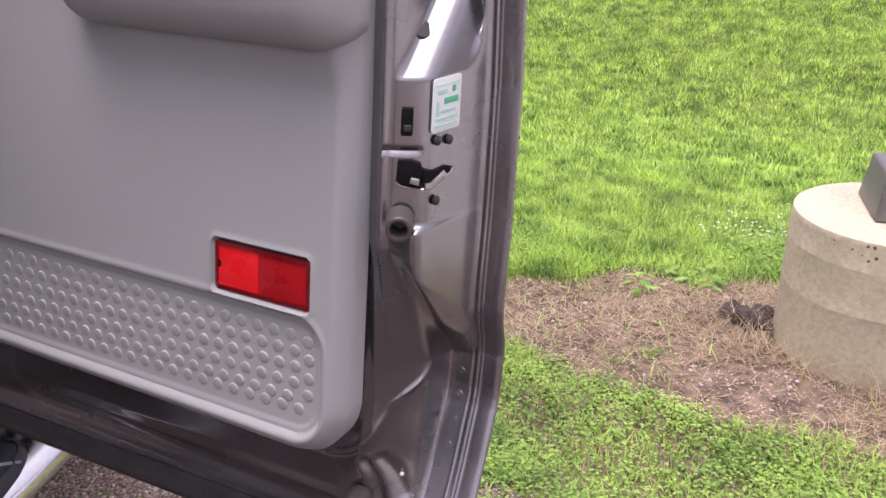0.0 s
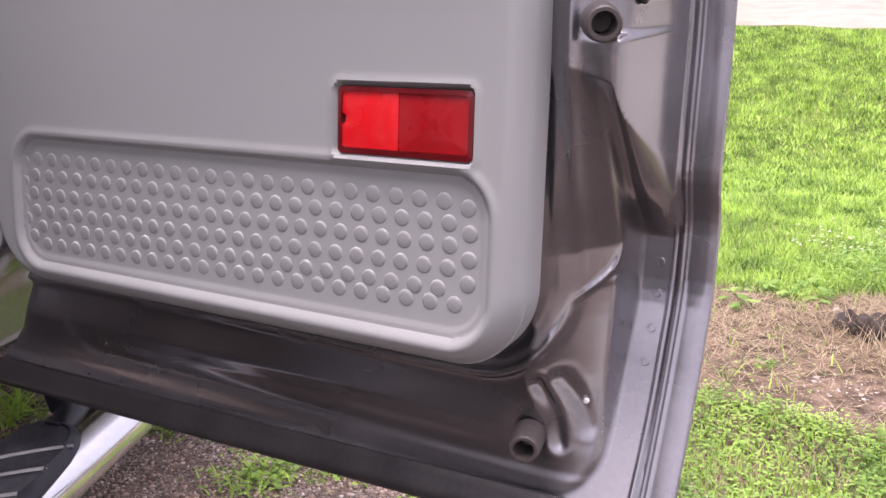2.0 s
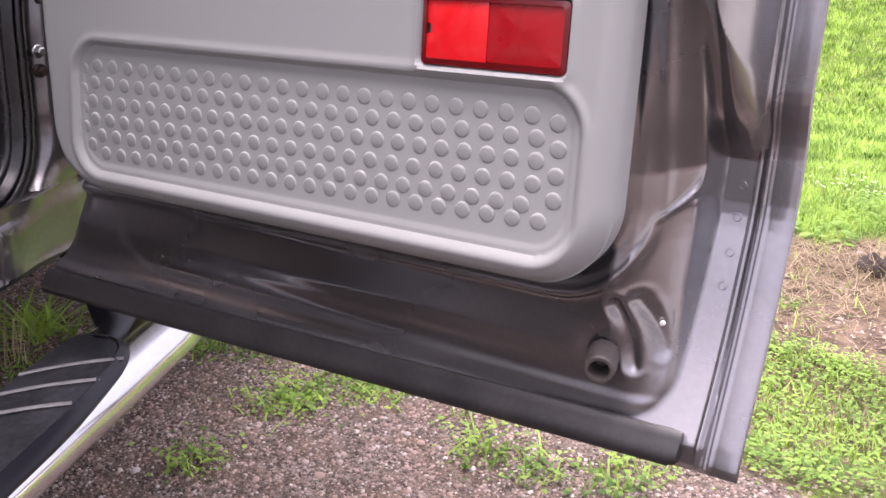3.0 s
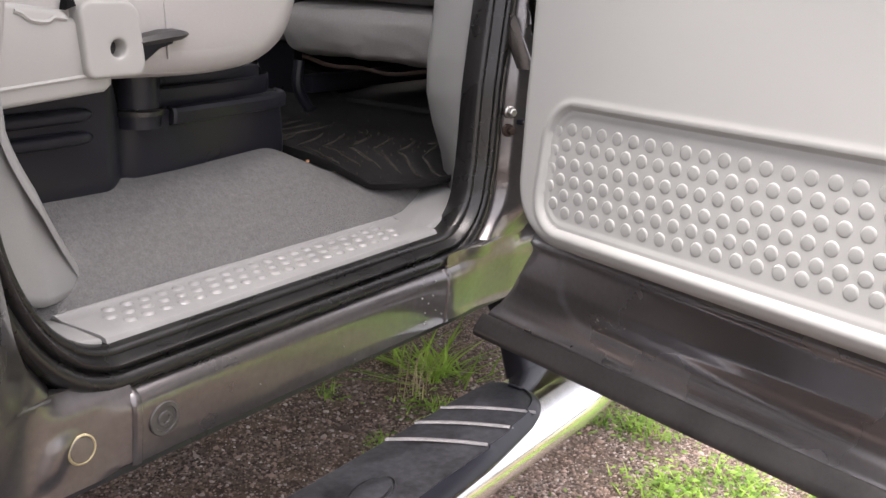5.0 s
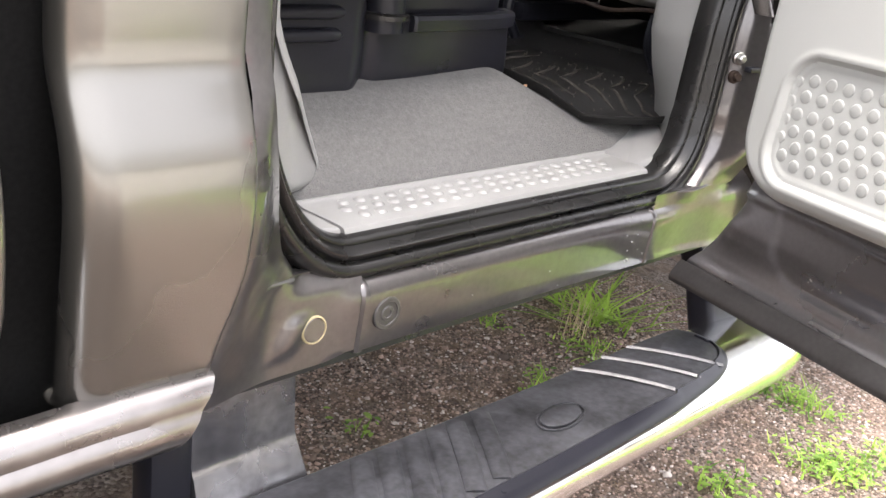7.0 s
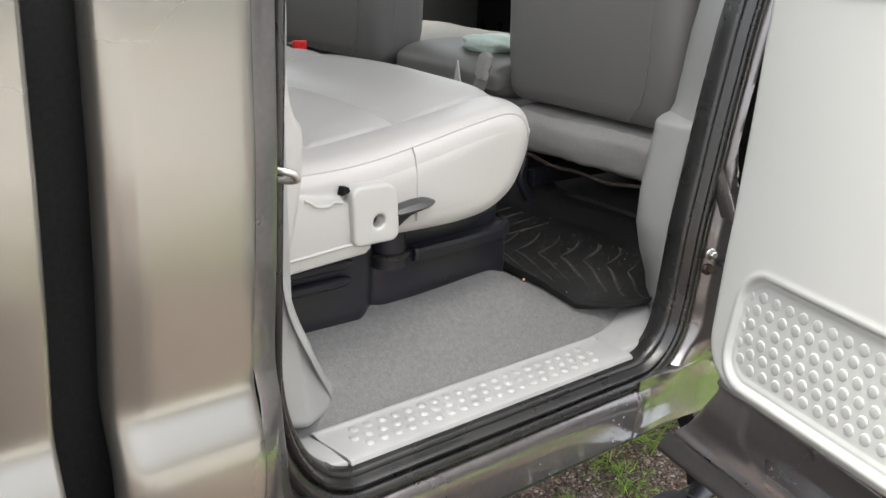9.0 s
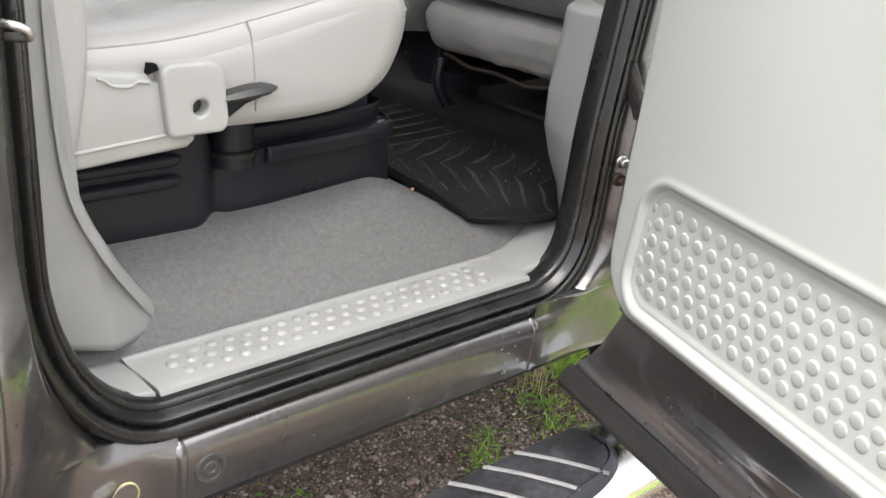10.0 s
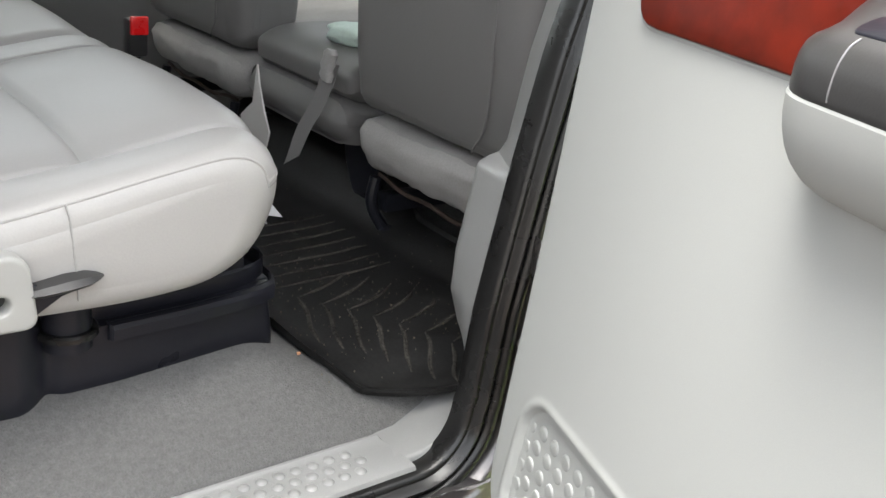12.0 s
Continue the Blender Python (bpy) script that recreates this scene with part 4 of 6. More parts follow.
dist = np.minimum.reduce([Ug - lo[:, None], hi[:, None] - Ug, (Z - TZ0) * 1.0])
corner = sd_box(Ug, Z, TU0[:, None], TU1, TZ0, 2.0, 0.08)
dist = np.minimum(dist, np.maximum(-corner, 0))
Nn = trim_n(Ug, Z)
Nn += 0.022 * (1 - np.clip(dist / 0.022, 0, 1)) ** 2.2
fd = sd_box(Ug, Z, 0.004, 0.680, 0.674, 0.834, 0.045)
Nn += 0.006 * (1 - step(fd, -0.0050, 0.0)) - 0.002 * np.exp(-(((fd - 0.004) / 0.004) ** 2))
Nn += 0.002 * (1 - step(fd, -0.0135, -0.0100))
rf = sd_box(Ug, Z, 0.508, 0.6575, 0.841, 0.9065, 0.006)
Nn += 0.008 * (1 - step(rf, -0.001, 0.003)) - 0.002 * np.exp(-(((rf - 0.004) / 0.004) ** 2))
# rounded belly under the armrest
Nn -= 0.012 * step(Z, 1.10, 1.17) * (1 - step(Z, 1.195, 1.22)) * step(Ug, 0.27, 0.36) * (1 - step(Ug, 0.68, 0.715))
Z = Z + 0.022 * (Ug - 0.33) * (1 - step(Z, 0.80, 1.15))
face = np.stack([Ug * DU.x + Nn * DN.x, Ug * DU.y + Nn * DN.y, Z], -1)
back = face.copy()
back[..., 0] += 0.026 * DN.x
back[..., 1] += 0.026 * DN.y
rim_l, rim_r = back[:, :1], back[:, -1:]
full = np.concatenate([rim_l, face, rim_r], 1)
low = full[:1].copy()
low[..., 0] += 0.024 * DN.x
low[..., 1] += 0.024 * DN.y
trim = part("trim_panel", sheet(np.concatenate([low, full])), TRIM, door, "grey moulded plastic door panel with a dotted kick field")
ROWS = [(0.040, 0.7971, 0.6267, 0.8101, 23), (0.0343, 0.7769, 0.6327, 0.7906, 24), (0.030, 0.7544, 0.634, 0.7705, 25), (0.033, 0.7331, 0.6324, 0.7493, 24), (0.0438, 0.7145, 0.6226, 0.7289, 23), (0.051, 0.6934, 0.6411, 0.7163, 23)]
spots = [(u0 + (u1 - u0) * k / (m - 1), z0 + (z1 - z0) * k / (m - 1)) for u0, z0, u1, z1, m in ROWS for k in range(m)]
spots += [(0.0143, 0.7925), (0.0125, 0.7675), (0.0125, 0.7442), (0.0145, 0.7215), (0.0265, 0.7012), (0.6525, 0.8062), (0.6550, 0.7834), (0.6550, 0.7595), (0.6544, 0.7373)]
dots = []
for u, z in spots:
    n = trim_n(u, z - 0.022 * (u - 0.33)) + 0.008
    prof = [(0.0086, 0.002), (0.0085, 0.0003), (0.0081, -0.0008), (0.0073, -0.0014), (0.0060, -0.0017), (0.0004, -0.0018)]
    dots.append(loft([[D(u + q * math.cos(a), n + h, z + q * math.sin(a)) for a in np.linspace(0, 2 * math.pi, 14, endpoint=False)] for q, h in prof]))
part("raised_dots", join(*dots), TRIM, trim, sharp=0)

# red reflector in two halves within a dark rim
def refl_n(u, z):
    return trim_n(u, z) + 0.0005


def RZ(u, z):
    """The slight tilt that the panel's face carries at the reflector's height."""
    return z + 0.022 * (u - 0.33) * (1 - float(step(z, 0.80, 1.15))) - 0.005


rim_o, rim_i = rounded(0.509, 0.658, 0.847, 0.910, 0.005), rounded(0.5135, 0.6535, 0.8525, 0.9055, 0.004)
secs = [[D(u, refl_n(u, z) + h, RZ(u, z)) for u, z in o] for o, h in ((rim_o, 0.006), (rim_o, 0.0), (rim_i, -0.001), (rim_i, 0.006))]
refl = part("reflector", loft(secs, cap=False), RED_RIM, door, "red rectangular safety reflector")
half = [(0.5135, 0.8525), (0.578, 0.8525), (0.578, 0.9055), (0.5135, 0.9055), (0.5135, 0.885), (0.518, 0.8825), (0.518, 0.8765), (0.5135, 0.874)]
part("prism_plate", slab(half, lambda a, b, h: D(a, refl_n(a, b) + 0.004 - h, RZ(a, b)), 0.003, 0.0005), RED, refl, "bright red prism plate")
part("lens_plate", slab(rounded(0.5785, 0.6535, 0.8525, 0.9055, 0.003), lambda a, b, h: D(a, refl_n(a, b) + 0.0045 - h, RZ(a, b)), 0.003, 0.0005), RED_DARK, refl, "darker red lens")

# armrest with pull cup, switch block and wood strip
def arm_sections(u0, u1, zb, zt, proud, soft):
    secs = []
    for u in u0 + (u1 - u0) * (0.5 - 0.5 * np.cos(np.linspace(0.03, math.pi - 0.03, 70))):
        e = min(1, (u - u0) / 0.06, (u1 - u) / 0.05)
        e = math.sqrt(max(0.0, 1 - (1 - max(e, 0)) ** 2))
        p, base = proud * (0.02 + 0.98 * e), float(trim_n(u, 1.2))
        zb2 = zt - (zt - zb) * (0.45 + 0.55 * e)
        sec = [(base + 0.02, zt), (base - p * 0.5, zt), (base - p + soft, zt - 0.001), (base - p + soft * 0.3, zt - soft * 0.3), (base - p, zt - soft)]
        for a in np.linspace(0, math.pi / 2, 9):
            sec.append((base - p * math.cos(a) ** 0.9, zt - soft - (zt - soft - zb2) * math.sin(a)))
        sec.append((base + 0.02, zb2))
        secs.append([D(u, n, z) for n, z in sec])
    return secs


arm = part("armrest", loft(arm_sections(0.272, 0.714, 1.150, 1.2205, 0.0635, 0.003)), TRIM, door, "grey plastic armrest with a rounded underside")
secs = []
for u in 0.274 + 0.438 * (0.5 - 0.5 * np.cos(np.linspace(0.03, math.pi - 0.03, 70))):
    e = min(1, (u - 0.274) / 0.06, (0.712 - u) / 0.05)
    e = math.sqrt(max(0.0, 1 - (1 - e) ** 2)) * 0.98 + 0.02
    b = float(trim_n(u, 1.2))
    h = 0.25 + 0.75 * e
    prof = [(0.012, 1.2195), (-0.0625 * e, 1.2195), (-0.0635 * e, 1.2215), (-0.0640 * e, 1.225), (-0.0635 * e, 1.225 + 0.013 * h), (-0.0615 * e, 1.225 + 0.022 * h), (-0.0570 * e, 1.225 + 0.030 * h), (-0.050 * e, 1.225 + 0.035 * h), (-0.040 * e, 1.225 + 0.0385 * h), (-0.025 * e, 1.225 + 0.046 * h), (-0.008 * e, 1.225 + 0.060 * h), (0.012, 1.225 + 0.078 * h)]
    secs.append([D(u, b + n, z) for n, z in prof])
block = part("switch_block", loft(secs), DARKGREY, arm, "dark grey window switch block")
part("seam_line", tube(smooth_line([D(0.349, float(trim_n(0.349, 1.2)) + a, b) for a, b in ((-0.0637, 1.223), (-0.0642, 1.229), (-0.0635, 1.238), (-0.0615, 1.247), (-0.0570, 1.2555), (-0.0505, 1.2605))], 20), 0.0007, 6), STRIP, block)
def block_top(n):
    return 1.225 + float(np.interp(n, [-0.064, -0.0615, -0.057, -0.05, -0.04, -0.025, -0.008], [0.005, 0.022, 0.030, 0.035, 0.0385, 0.046, 0.060]))


part("switch_recess", slab(rounded(0.332, 0.392, -0.046, -0.024, 0.009), lambda a, b, h: D(a, float(trim_n(a, 1.2)) + b, block_top(b) - 0.001 + h), 0.0025, 0.001), BLACK, block, "black recess around the switch")
part("window_switch", slab(rounded(0.358, 0.386, -0.043, -0.030, 0.005), lambda a, b, h: D(a, float(trim_n(a, 1.2)) + b, block_top(b) + h), 0.006, 0.003), CHROME, block, "chrome-edged window switch")
wood = [(0.010, 1.334), (0.010, 1.240), (0.0115, 1.231), (0.016, 1.2235), (0.0235, 1.2175), (0.033, 1.214)] + [(a, 1.2130 + 0.0001 * k) for k, a in enumerate(np.linspace(0.05, 0.30, 26))] + [(0.31, 1.26), (0.31, 1.334)]
lip = smooth_line([(0.0085, 1.334), (0.0085, 1.240), (0.0100, 1.230), (0.0150, 1.222), (0.0230, 1.2155), (0.033, 1.212), (0.05, 1.2112), (0.16, 1.2122), (0.28, 1.2134)], 60)
part("wood_lip", tube([D(a, float(trim_n(a, b)) + 0.0012, b) for a, b in lip], 0.0028, 8), TRIM, trim)
part("wood_strip", slab(wood, lambda a, b, h: D(a, float(trim_n(a, b)) - 0.0005 - h, b), 0.0045, 0.0025), WOODRED, door, "red-brown wood-look inlay strip")

# rubber plugs, latch, screws, sticker, chips on the shell
def bumper(u, n, z, out, axis):
    a = Vector(axis).normalized()
    c = Vector(D(u, n, z))
    ang = np.linspace(0, 2 * math.pi, 24, endpoint=False)
    e = a.cross(Vector((0, 0, 1))).normalized()
    g = a.cross(e)
    prof = [(0.0165, 0.0), (0.0160, out * 0.6), (0.0150, out * 0.95), (0.0135, out), (0.0105, out), (0.0098, out * 0.9), (0.0085, out * 0.2), (0.001, out * 0.15)]
    return loft([[c + a * h + (e * math.cos(t) + g * math.sin(t)) * q for t in ang] for q, h in prof])


low_axis = -DN * 0.9 + DU * 0.25
part("rubber_bumper", bumper(0.690, 0.602, 0.571, 0.034, low_axis), mat("grey_brown_rubber", (0.085, 0.072, 0.066), 0.5, var=0.2, scale=40), door, "round rubber door bumper")
part("rubber_bumper", bumper(0.753, 0.610, 0.967, 0.036, -DN * 0.85 + DU * 0.45), bpy.data.materials["grey_brown_rubber"], door, "round rubber door bumper")


def on_end(a, b, h):
    """Latch side: a runs over the chamfer (a < 0.636) and then back along the end wall, b is height, h outwards."""
    s = float(shell_n(b))
    if a < 0.636:
        t = (a - 0.604) / 0.032
        return D(0.741 + 0.031 * t + h * 0.45, s + 0.0155 * t - h * 0.89, b)
    t = (a - 0.636) / (float(out_n(b)) - 0.016 - s - 0.0155)
    return D(0.7745 + 0.0195 * t + h * 0.98, s + 0.0155 + a - 0.636 - h * 0.2, b)


mouth = smooth_line([(0.610, 1.036), (0.609, 1.014), (0.614, 1.006), (0.636, 1.0015), (0.650, 1.000), (0.668, 1.007), (0.682, 1.011), (0.685, 1.018), (0.674, 1.024), (0.656, 1.022), (0.640, 1.026), (0.625, 1.032), (0.612, 1.036)], 72)
for half in ([(0.611, 1.034), (0.610, 1.012), (0.615, 1.006), (0.6358, 1.0025), (0.6358, 1.030), (0.625, 1.034)], [(0.6362, 1.005), (0.650, 1.005), (0.668, 1.009), (0.680, 1.012), (0.682, 1.018), (0.674, 1.021), (0.656, 1.019), (0.6362, 1.024)]):
    part("latch_mouth", slab(half, lambda a, b, h: on_end(a, b, h - 0.002), 0.0040, 0.0004), DARK, door, "dark latch mouth")
part("latch_rim", tube([on_end(a, b, 0.001) for a, b in mouth[6:42]], 0.0013, 6), STEEL, door, "bright worn lip of the latch")
part("latch_claw", slab([(0.6365, 1.002), (0.648, 1.000), (0.664, 1.006), (0.672, 1.012), (0.668, 1.017), (0.658, 1.013), (0.646, 1.008), (0.6365, 1.009)], lambda a, b, h: on_end(a, b, h + 0.001), 0.0035, 0.001), STEEL, door, "steel latch claw")
part("latch_stop", slab([(0.624, 1.0095), (0.634, 1.0065), (0.6345, 1.014), (0.626, 1.016)], lambda a, b, h: on_end(a, b, h + 0.001), 0.004, 0.001), STEEL, door)
slot = part("lock_slot", slab(rounded(0.613, 0.625, 1.062, 1.092, 0.002), lambda a, b, h: on_end(a, b, h - 0.003), 0.0052, 0.0005), DARK, door, "dark lock slot")
part("lock_lever", slab(rounded(0.616, 0.624, 1.067, 1.074, 0.001), lambda a, b, h: on_end(a, b, h), 0.0025, 0.0006), DARKGREY, slot)
for a, b in ((0.656, 1.053), (0.676, 1.050), (0.658, 0.984)):
    c = Vector(on_end(a, b, 0))
    part("latch_screw", join(disc(c, DU, 0.0058, 0.004, sides=16, dome=0.001), disc(c + DU * 0.0035, DU, 0.0028, 0.002, sides=6)), DARKGREY, door)
stk = part("sticker", slab(rounded(0.645, 0.693, 1.062, 1.122, 0.004), lambda a, b, h: on_end(a, b, h), 0.0015, 0.0004), STICKER, door, "white and green instruction sticker")
bars = [(0.649, 0.689, 1.1135, 1.1145, PALEGREEN), (0.653, 0.668, 1.104, 1.109, PALEGREEN), (0.677, 0.683, 1.104, 1.111, GREEN), (0.664, 0.688, 1.092, 1.099, GREEN), (0.651, 0.656, 1.080, 1.096, PALEGREEN), (0.659, 0.684, 1.083, 1.086, PALEGREEN), (0.649, 0.688, 1.075, 1.078, PALEGREEN), (0.649, 0.688, 1.068, 1.070, PALEGREEN)]
for a0, a1, b0, b1, m in bars:
    part("print_bar", slab([(a0, b0), (a1, b0), (a1, b1), (a0, b1)], lambda a, b, h: on_end(a, b, h + 0.0013), 0.0006, 0.0001), m, stk)
for z in (0.728, 0.698, 0.666, 0.636):
    tilt = float(out_n(z + 0.005) - out_n(z - 0.005)) / 0.01
    axis = (-DN + Vector((0, 0, tilt))).normalized()
    part("spot_weld", disc(Vector(D(0.779, float(out_n(z)) - 0.010, z)) - axis * 0.0006, axis, 0.0046, 0.0016, 0.0030, sides=14), SHELL, door)
ax = Vector((-0.66, -0.42, 0.62)).normalized()
part("access_plug", disc(Vector((0.407, -0.918, 1.170)) - ax * 0.002, ax, 0.0115, 0.0035, sides=24), DARKGREY, door, "dark oval plug above the latch")
cb = Vector(D(0.739, 0.628, 0.607))
part("paint_chip", disc(cb, -DN, 0.0028, 0.004, sides=6), WHITE, door)
rng = random.Random(11)
mud = [disc(D(0.112 + rng.gauss(0, 0.012), 0.5915, 0.557 + rng.gauss(0, 0.008)), -DN, rng.uniform(0.0004, 0.0013), 0.0012, sides=6) for _ in range(12)]
part("mud_spots", join(*mud), mat("dried_mud", (0.2, 0.175, 0.15), 0.9), door)

# ---- rear bench seat ----
LAST = []


def cushion(profile, y0, y1, r, bulge=0.012, n=90, grooves=(), nose=None, across=46):
    """A padded block: a closed side profile (x, z) drawn across y, its two ends rounded by r."""
    p = smooth_line(list(profile) + [profile[0]], n + 1)[:-1]
    cx, cz = p.mean(0)
    t = np.roll(p, -1, 0) - np.roll(p, 1, 0)
    t /= np.linalg.norm(t, axis=1)[:, None]
    nr = np.stack([t[:, 1], -t[:, 0]], 1)
    if np.sum((p - (cx, cz)) * nr) < 0:
        nr = -nr
    ys = np.concatenate([y0 + r * (1 - np.cos(np.linspace(0, math.pi / 2, 9))), np.linspace(y0 + r, y1 - r, across)[1:-1], y1 - r * (1 - np.cos(np.linspace(math.pi / 2, 0, 9)))])
    secs = []
    for y in ys:
        d = min(y - y0, y1 - y)
        inset = r * (1 - math.sqrt(max(0, 1 - (1 - min(1, d / r)) ** 2)))
        q = p - nr * inset
        off = np.zeros(len(q)) - 0.0012 * np.sin(23 * p[:, 0] + 9 * y) * np.sin(17 * y + 3 + 4 * p[:, 1])
        for kind, at, depth, width, lo, hi in grooves:
            if kind == "x":
                off += depth * np.exp(-(((q[:, 0] - at) / width) ** 2)) * (nr[:, 1] > 0.3) * float(step(y, lo - 0.004, lo + 0.004) * (1 - step(y, hi - 0.004, hi + 0.004)))
            elif kind == "y":
                off += depth * math.exp(-(((y - at) / width) ** 2)) * (nr[:, 1] > 0.3) * step(q[:, 0], lo - 0.02, lo + 0.02) * (1 - step(q[:, 0], hi - 0.02, hi + 0.02))
        q[:, 0] = np.where(q[:, 0] > 0, q[:, 0] * nose(y), q[:, 0]) if nose else q[:, 0]
        mid = math.sin(math.pi * (y - y0) / (y1 - y0))
        q = q - nr * off[:, None]
        q[:, 1] += bulge * mid * (nr[:, 1] > 0.3) * np.clip(nr[:, 1], 0, 1)
        secs.append([(a, y, b) for a, b in q])
    LAST[:] = secs
    # padded end faces
    v, f = loft(secs, cap=False)
    v = list(v)
    n1 = len(secs[0])
    for k, sgn in ((0, -1), (len(secs) - 1, 1)):
        ring = np.array(secs[k])
        last = list(range(k * n1, k * n1 + n1))
        c = ring.mean(0)
        for s, h in ((0.94, 0.0005), (0.85, 0.0012), (0.7, 0.0020), (0.5, 0.0027), (0.3, 0.0031), (0.12, 0.0032)):
            base = len(v)
            for pnt in ring:
                w = c + (pnt - c) * s
                v.append((w[0], w[1] + sgn * h, w[2]))
            for j in range(n1):
                f.append((last[j], last[(j + 1) % n1], base + (j + 1) % n1, base + j))
            last = list(range(base, base + n1))
        f.append(tuple(last))
    return v, f


seat = thing("rear_bench_seat", "light grey leather rear bench seat on a black plastic base", "car seat")
side = [(-0.22, 0.965), (-0.05, 0.968), (0.08, 0.972), (0.20, 0.990), (0.30, 1.008), (0.37, 1.018), (0.410, 1.008), (0.430, 0.980), (0.427, 0.94), (0.402, 0.893), (0.358, 0.866), (0.30, 0.856), (0.2, 0.853), (0.05, 0.858), (-0.10, 0.865), (-0.22, 0.87)]
GR = (("y", 0.215, 0.007, 0.0045, -0.3, 0.50), ("x", 0.218, 0.007, 0.0045, 0.215, 0.67), ("y", 0.67, 0.007, 0.0045, -0.3, 0.50), ("x", 0.07, 0.006, 0.0045, 0.215, 0.67),
      ("y", 0.215, 0.006, 0.03, -0.3, 0.50), ("x", 0.218, 0.006, 0.03, 0.215, 0.67), ("y", 0.67, 0.006, 0.03, -0.3, 0.5))
cush = part("cushion", cushion(side, 0.114, 0.765, 0.032, 0.012, 320, GR, lambda y: 0.86 + 0.19 * math.sqrt(max(0, 1 - ((0.34 - min(y, 0.34)) / 0.24) ** 2)), 190), LEATHER, seat, "light grey leather seat cushion")
ring = np.array(LAST[4])
top = [j for j in range(len(ring)) if ring[j][2] > 0.935 and ring[j][0] > -0.12 and not (ring[j][0] > 0.3 and ring[j][2] < 0.975)]
top.sort(key=lambda j: ring[j][0] + (1.0 - ring[j][2] if ring[j][0] > 0.3 else 0))
turn = top[-1]
edge = [ring[j] for j in top] + [np.array(LAST[i][turn]) for i in range(5, len(LAST) - 5)]
edge = np.array(edge)
for dz, rad, m in ((0.0, 0.0018, LEATHER), (-0.006, 0.0007, STITCH)):
    part("piping", tube([(x, y - (0.001 if dz < 0 else 0), z + dz) for x, y, z in edge], rad, 8), m, cush)
part("cushion", cushion(side, 0.772, 1.52, 0.030, 0.008, 100, (), lambda y: 1.05), LEATHER, seat, "light grey leather seat cushion")
# piping along the top edge and the vertical side seam

part("side_seam", tube(smooth_line([(0.172, 0.1195, 0.979), (0.174, 0.1155, 0.967), (0.175, 0.1125, 0.95), (0.176, 0.1110, 0.93), (0.178, 0.1108, 0.905), (0.180, 0.1130, 0.877)], 40), 0.0012, 6), STITCH, cush)
back = [(-0.10, 0.93), (-0.035, 0.95), (-0.02, 1.0), (-0.05, 1.10), (-0.10, 1.30), (-0.16, 1.55), (-0.21, 1.60), (-0.26, 1.55), (-0.26, 1.2), (-0.24, 0.95)]
part("backrest", cushion(back, 0.13, 0.765, 0.04, 0.0), LEATHER, seat, "light grey leather backrest")
part("backrest", cushion(back, 0.772, 1.52, 0.04, 0.0), LEATHER, seat, "light grey leather backrest")
part("side_bolster", cushion([(-0.10, 0.86), (-0.055, 0.84), (-0.035, 0.87), (-0.020, 0.95), (-0.018, 1.02), (-0.035, 1.06), (-0.06, 1.2), (-0.12, 1.2), (-0.13, 1.0)], 0.085, 0.15, 0.018, 0.0, 60), LEATHER, seat, "light grey side bolster of the backrest")
# pale plastic side shield, hinge cover with a hole, release lever
shield = [(-0.11, 0.835), (0.088, 0.848), (0.098, 0.856), (0.098, 0.925), (0.052, 0.926), (0.045, 0.934), (0.0, 0.940), (-0.05, 0.948), (-0.11, 0.95)]
sh = part("side_shield", slab(shield, lambda a, b, h: (a, 0.138 - h, b), 0.036, 0.007), SEAT_PLASTIC, seat, "pale grey plastic side shield")
part("shield_groove", tube(smooth_line([(-0.010, 0.1017, 0.934), (-0.003, 0.1017, 0.932), (0.007, 0.1017, 0.925), (0.025, 0.1017, 0.923), (0.033, 0.1017, 0.927), (0.046, 0.1017, 0.925)], 24), 0.0024, 6), SEAT_PLASTIC, sh)
part("hem_bead", tube(smooth_line([(0.10, 0.129, 0.867), (0.154, 0.128, 0.8625), (0.257, 0.129, 0.861), (0.334, 0.132, 0.871), (0.385, 0.145, 0.888)], 40), 0.0022, 6), LEATHER, cush)
leg = part("seat_leg", tube([(0.190, 0.186, 0.79), (0.190, 0.186, 0.872)], 0.027, 24), BLACK, seat, "black tubular seat leg")
part("leg_foot", disc((0.190, 0.186, 0.806), (0, 0, 1), 0.034, 0.008, sides=24, dome=0.002), RUBBER, leg, "glossy black foot ring")
part("shield_step", tube([(-0.09, 0.1020, 0.856), (0.085, 0.1020, 0.868)], 0.0025, 6), SEAT_PLASTIC, sh)
hole_c = (0.100, 0.894)
plate_o = rounded(0.056, 0.130, 0.864, 0.944, [0.014, 0.020, 0.014, 0.008], 6)
plate_o = [(a - 0.10 * (b - 0.864) + 0.006, b) for a, b in plate_o]
ang = np.linspace(0, 2 * math.pi, 96, endpoint=False)


def reach(t):
    """Distance from the hole's centre to the plate's rim in direction t."""
    dx, dz, best = math.cos(t), math.sin(t), 0.2
    for (ax, az), (bx, bz) in zip(plate_o, plate_o[1:] + plate_o[:1]):
        ex, ez = bx - ax, bz - az
        den = dx * ez - dz * ex
        if abs(den) > 1e-12:
            r = ((ax - hole_c[0]) * ez - (az - hole_c[1]) * ex) / den
            k = ((ax - hole_c[0]) * dz - (az - hole_c[1]) * dx) / den
            if r > 0 and -1e-6 <= k <= 1 + 1e-6:
                best = min(best, r)
    return best


rim = [reach(t) for t in ang]


def around(inset, r=None):
    return [(hole_c[0] + (r or q - inset) * math.cos(t), hole_c[1] + (r or q - inset) * math.sin(t)) for t, q in zip(ang, rim)]


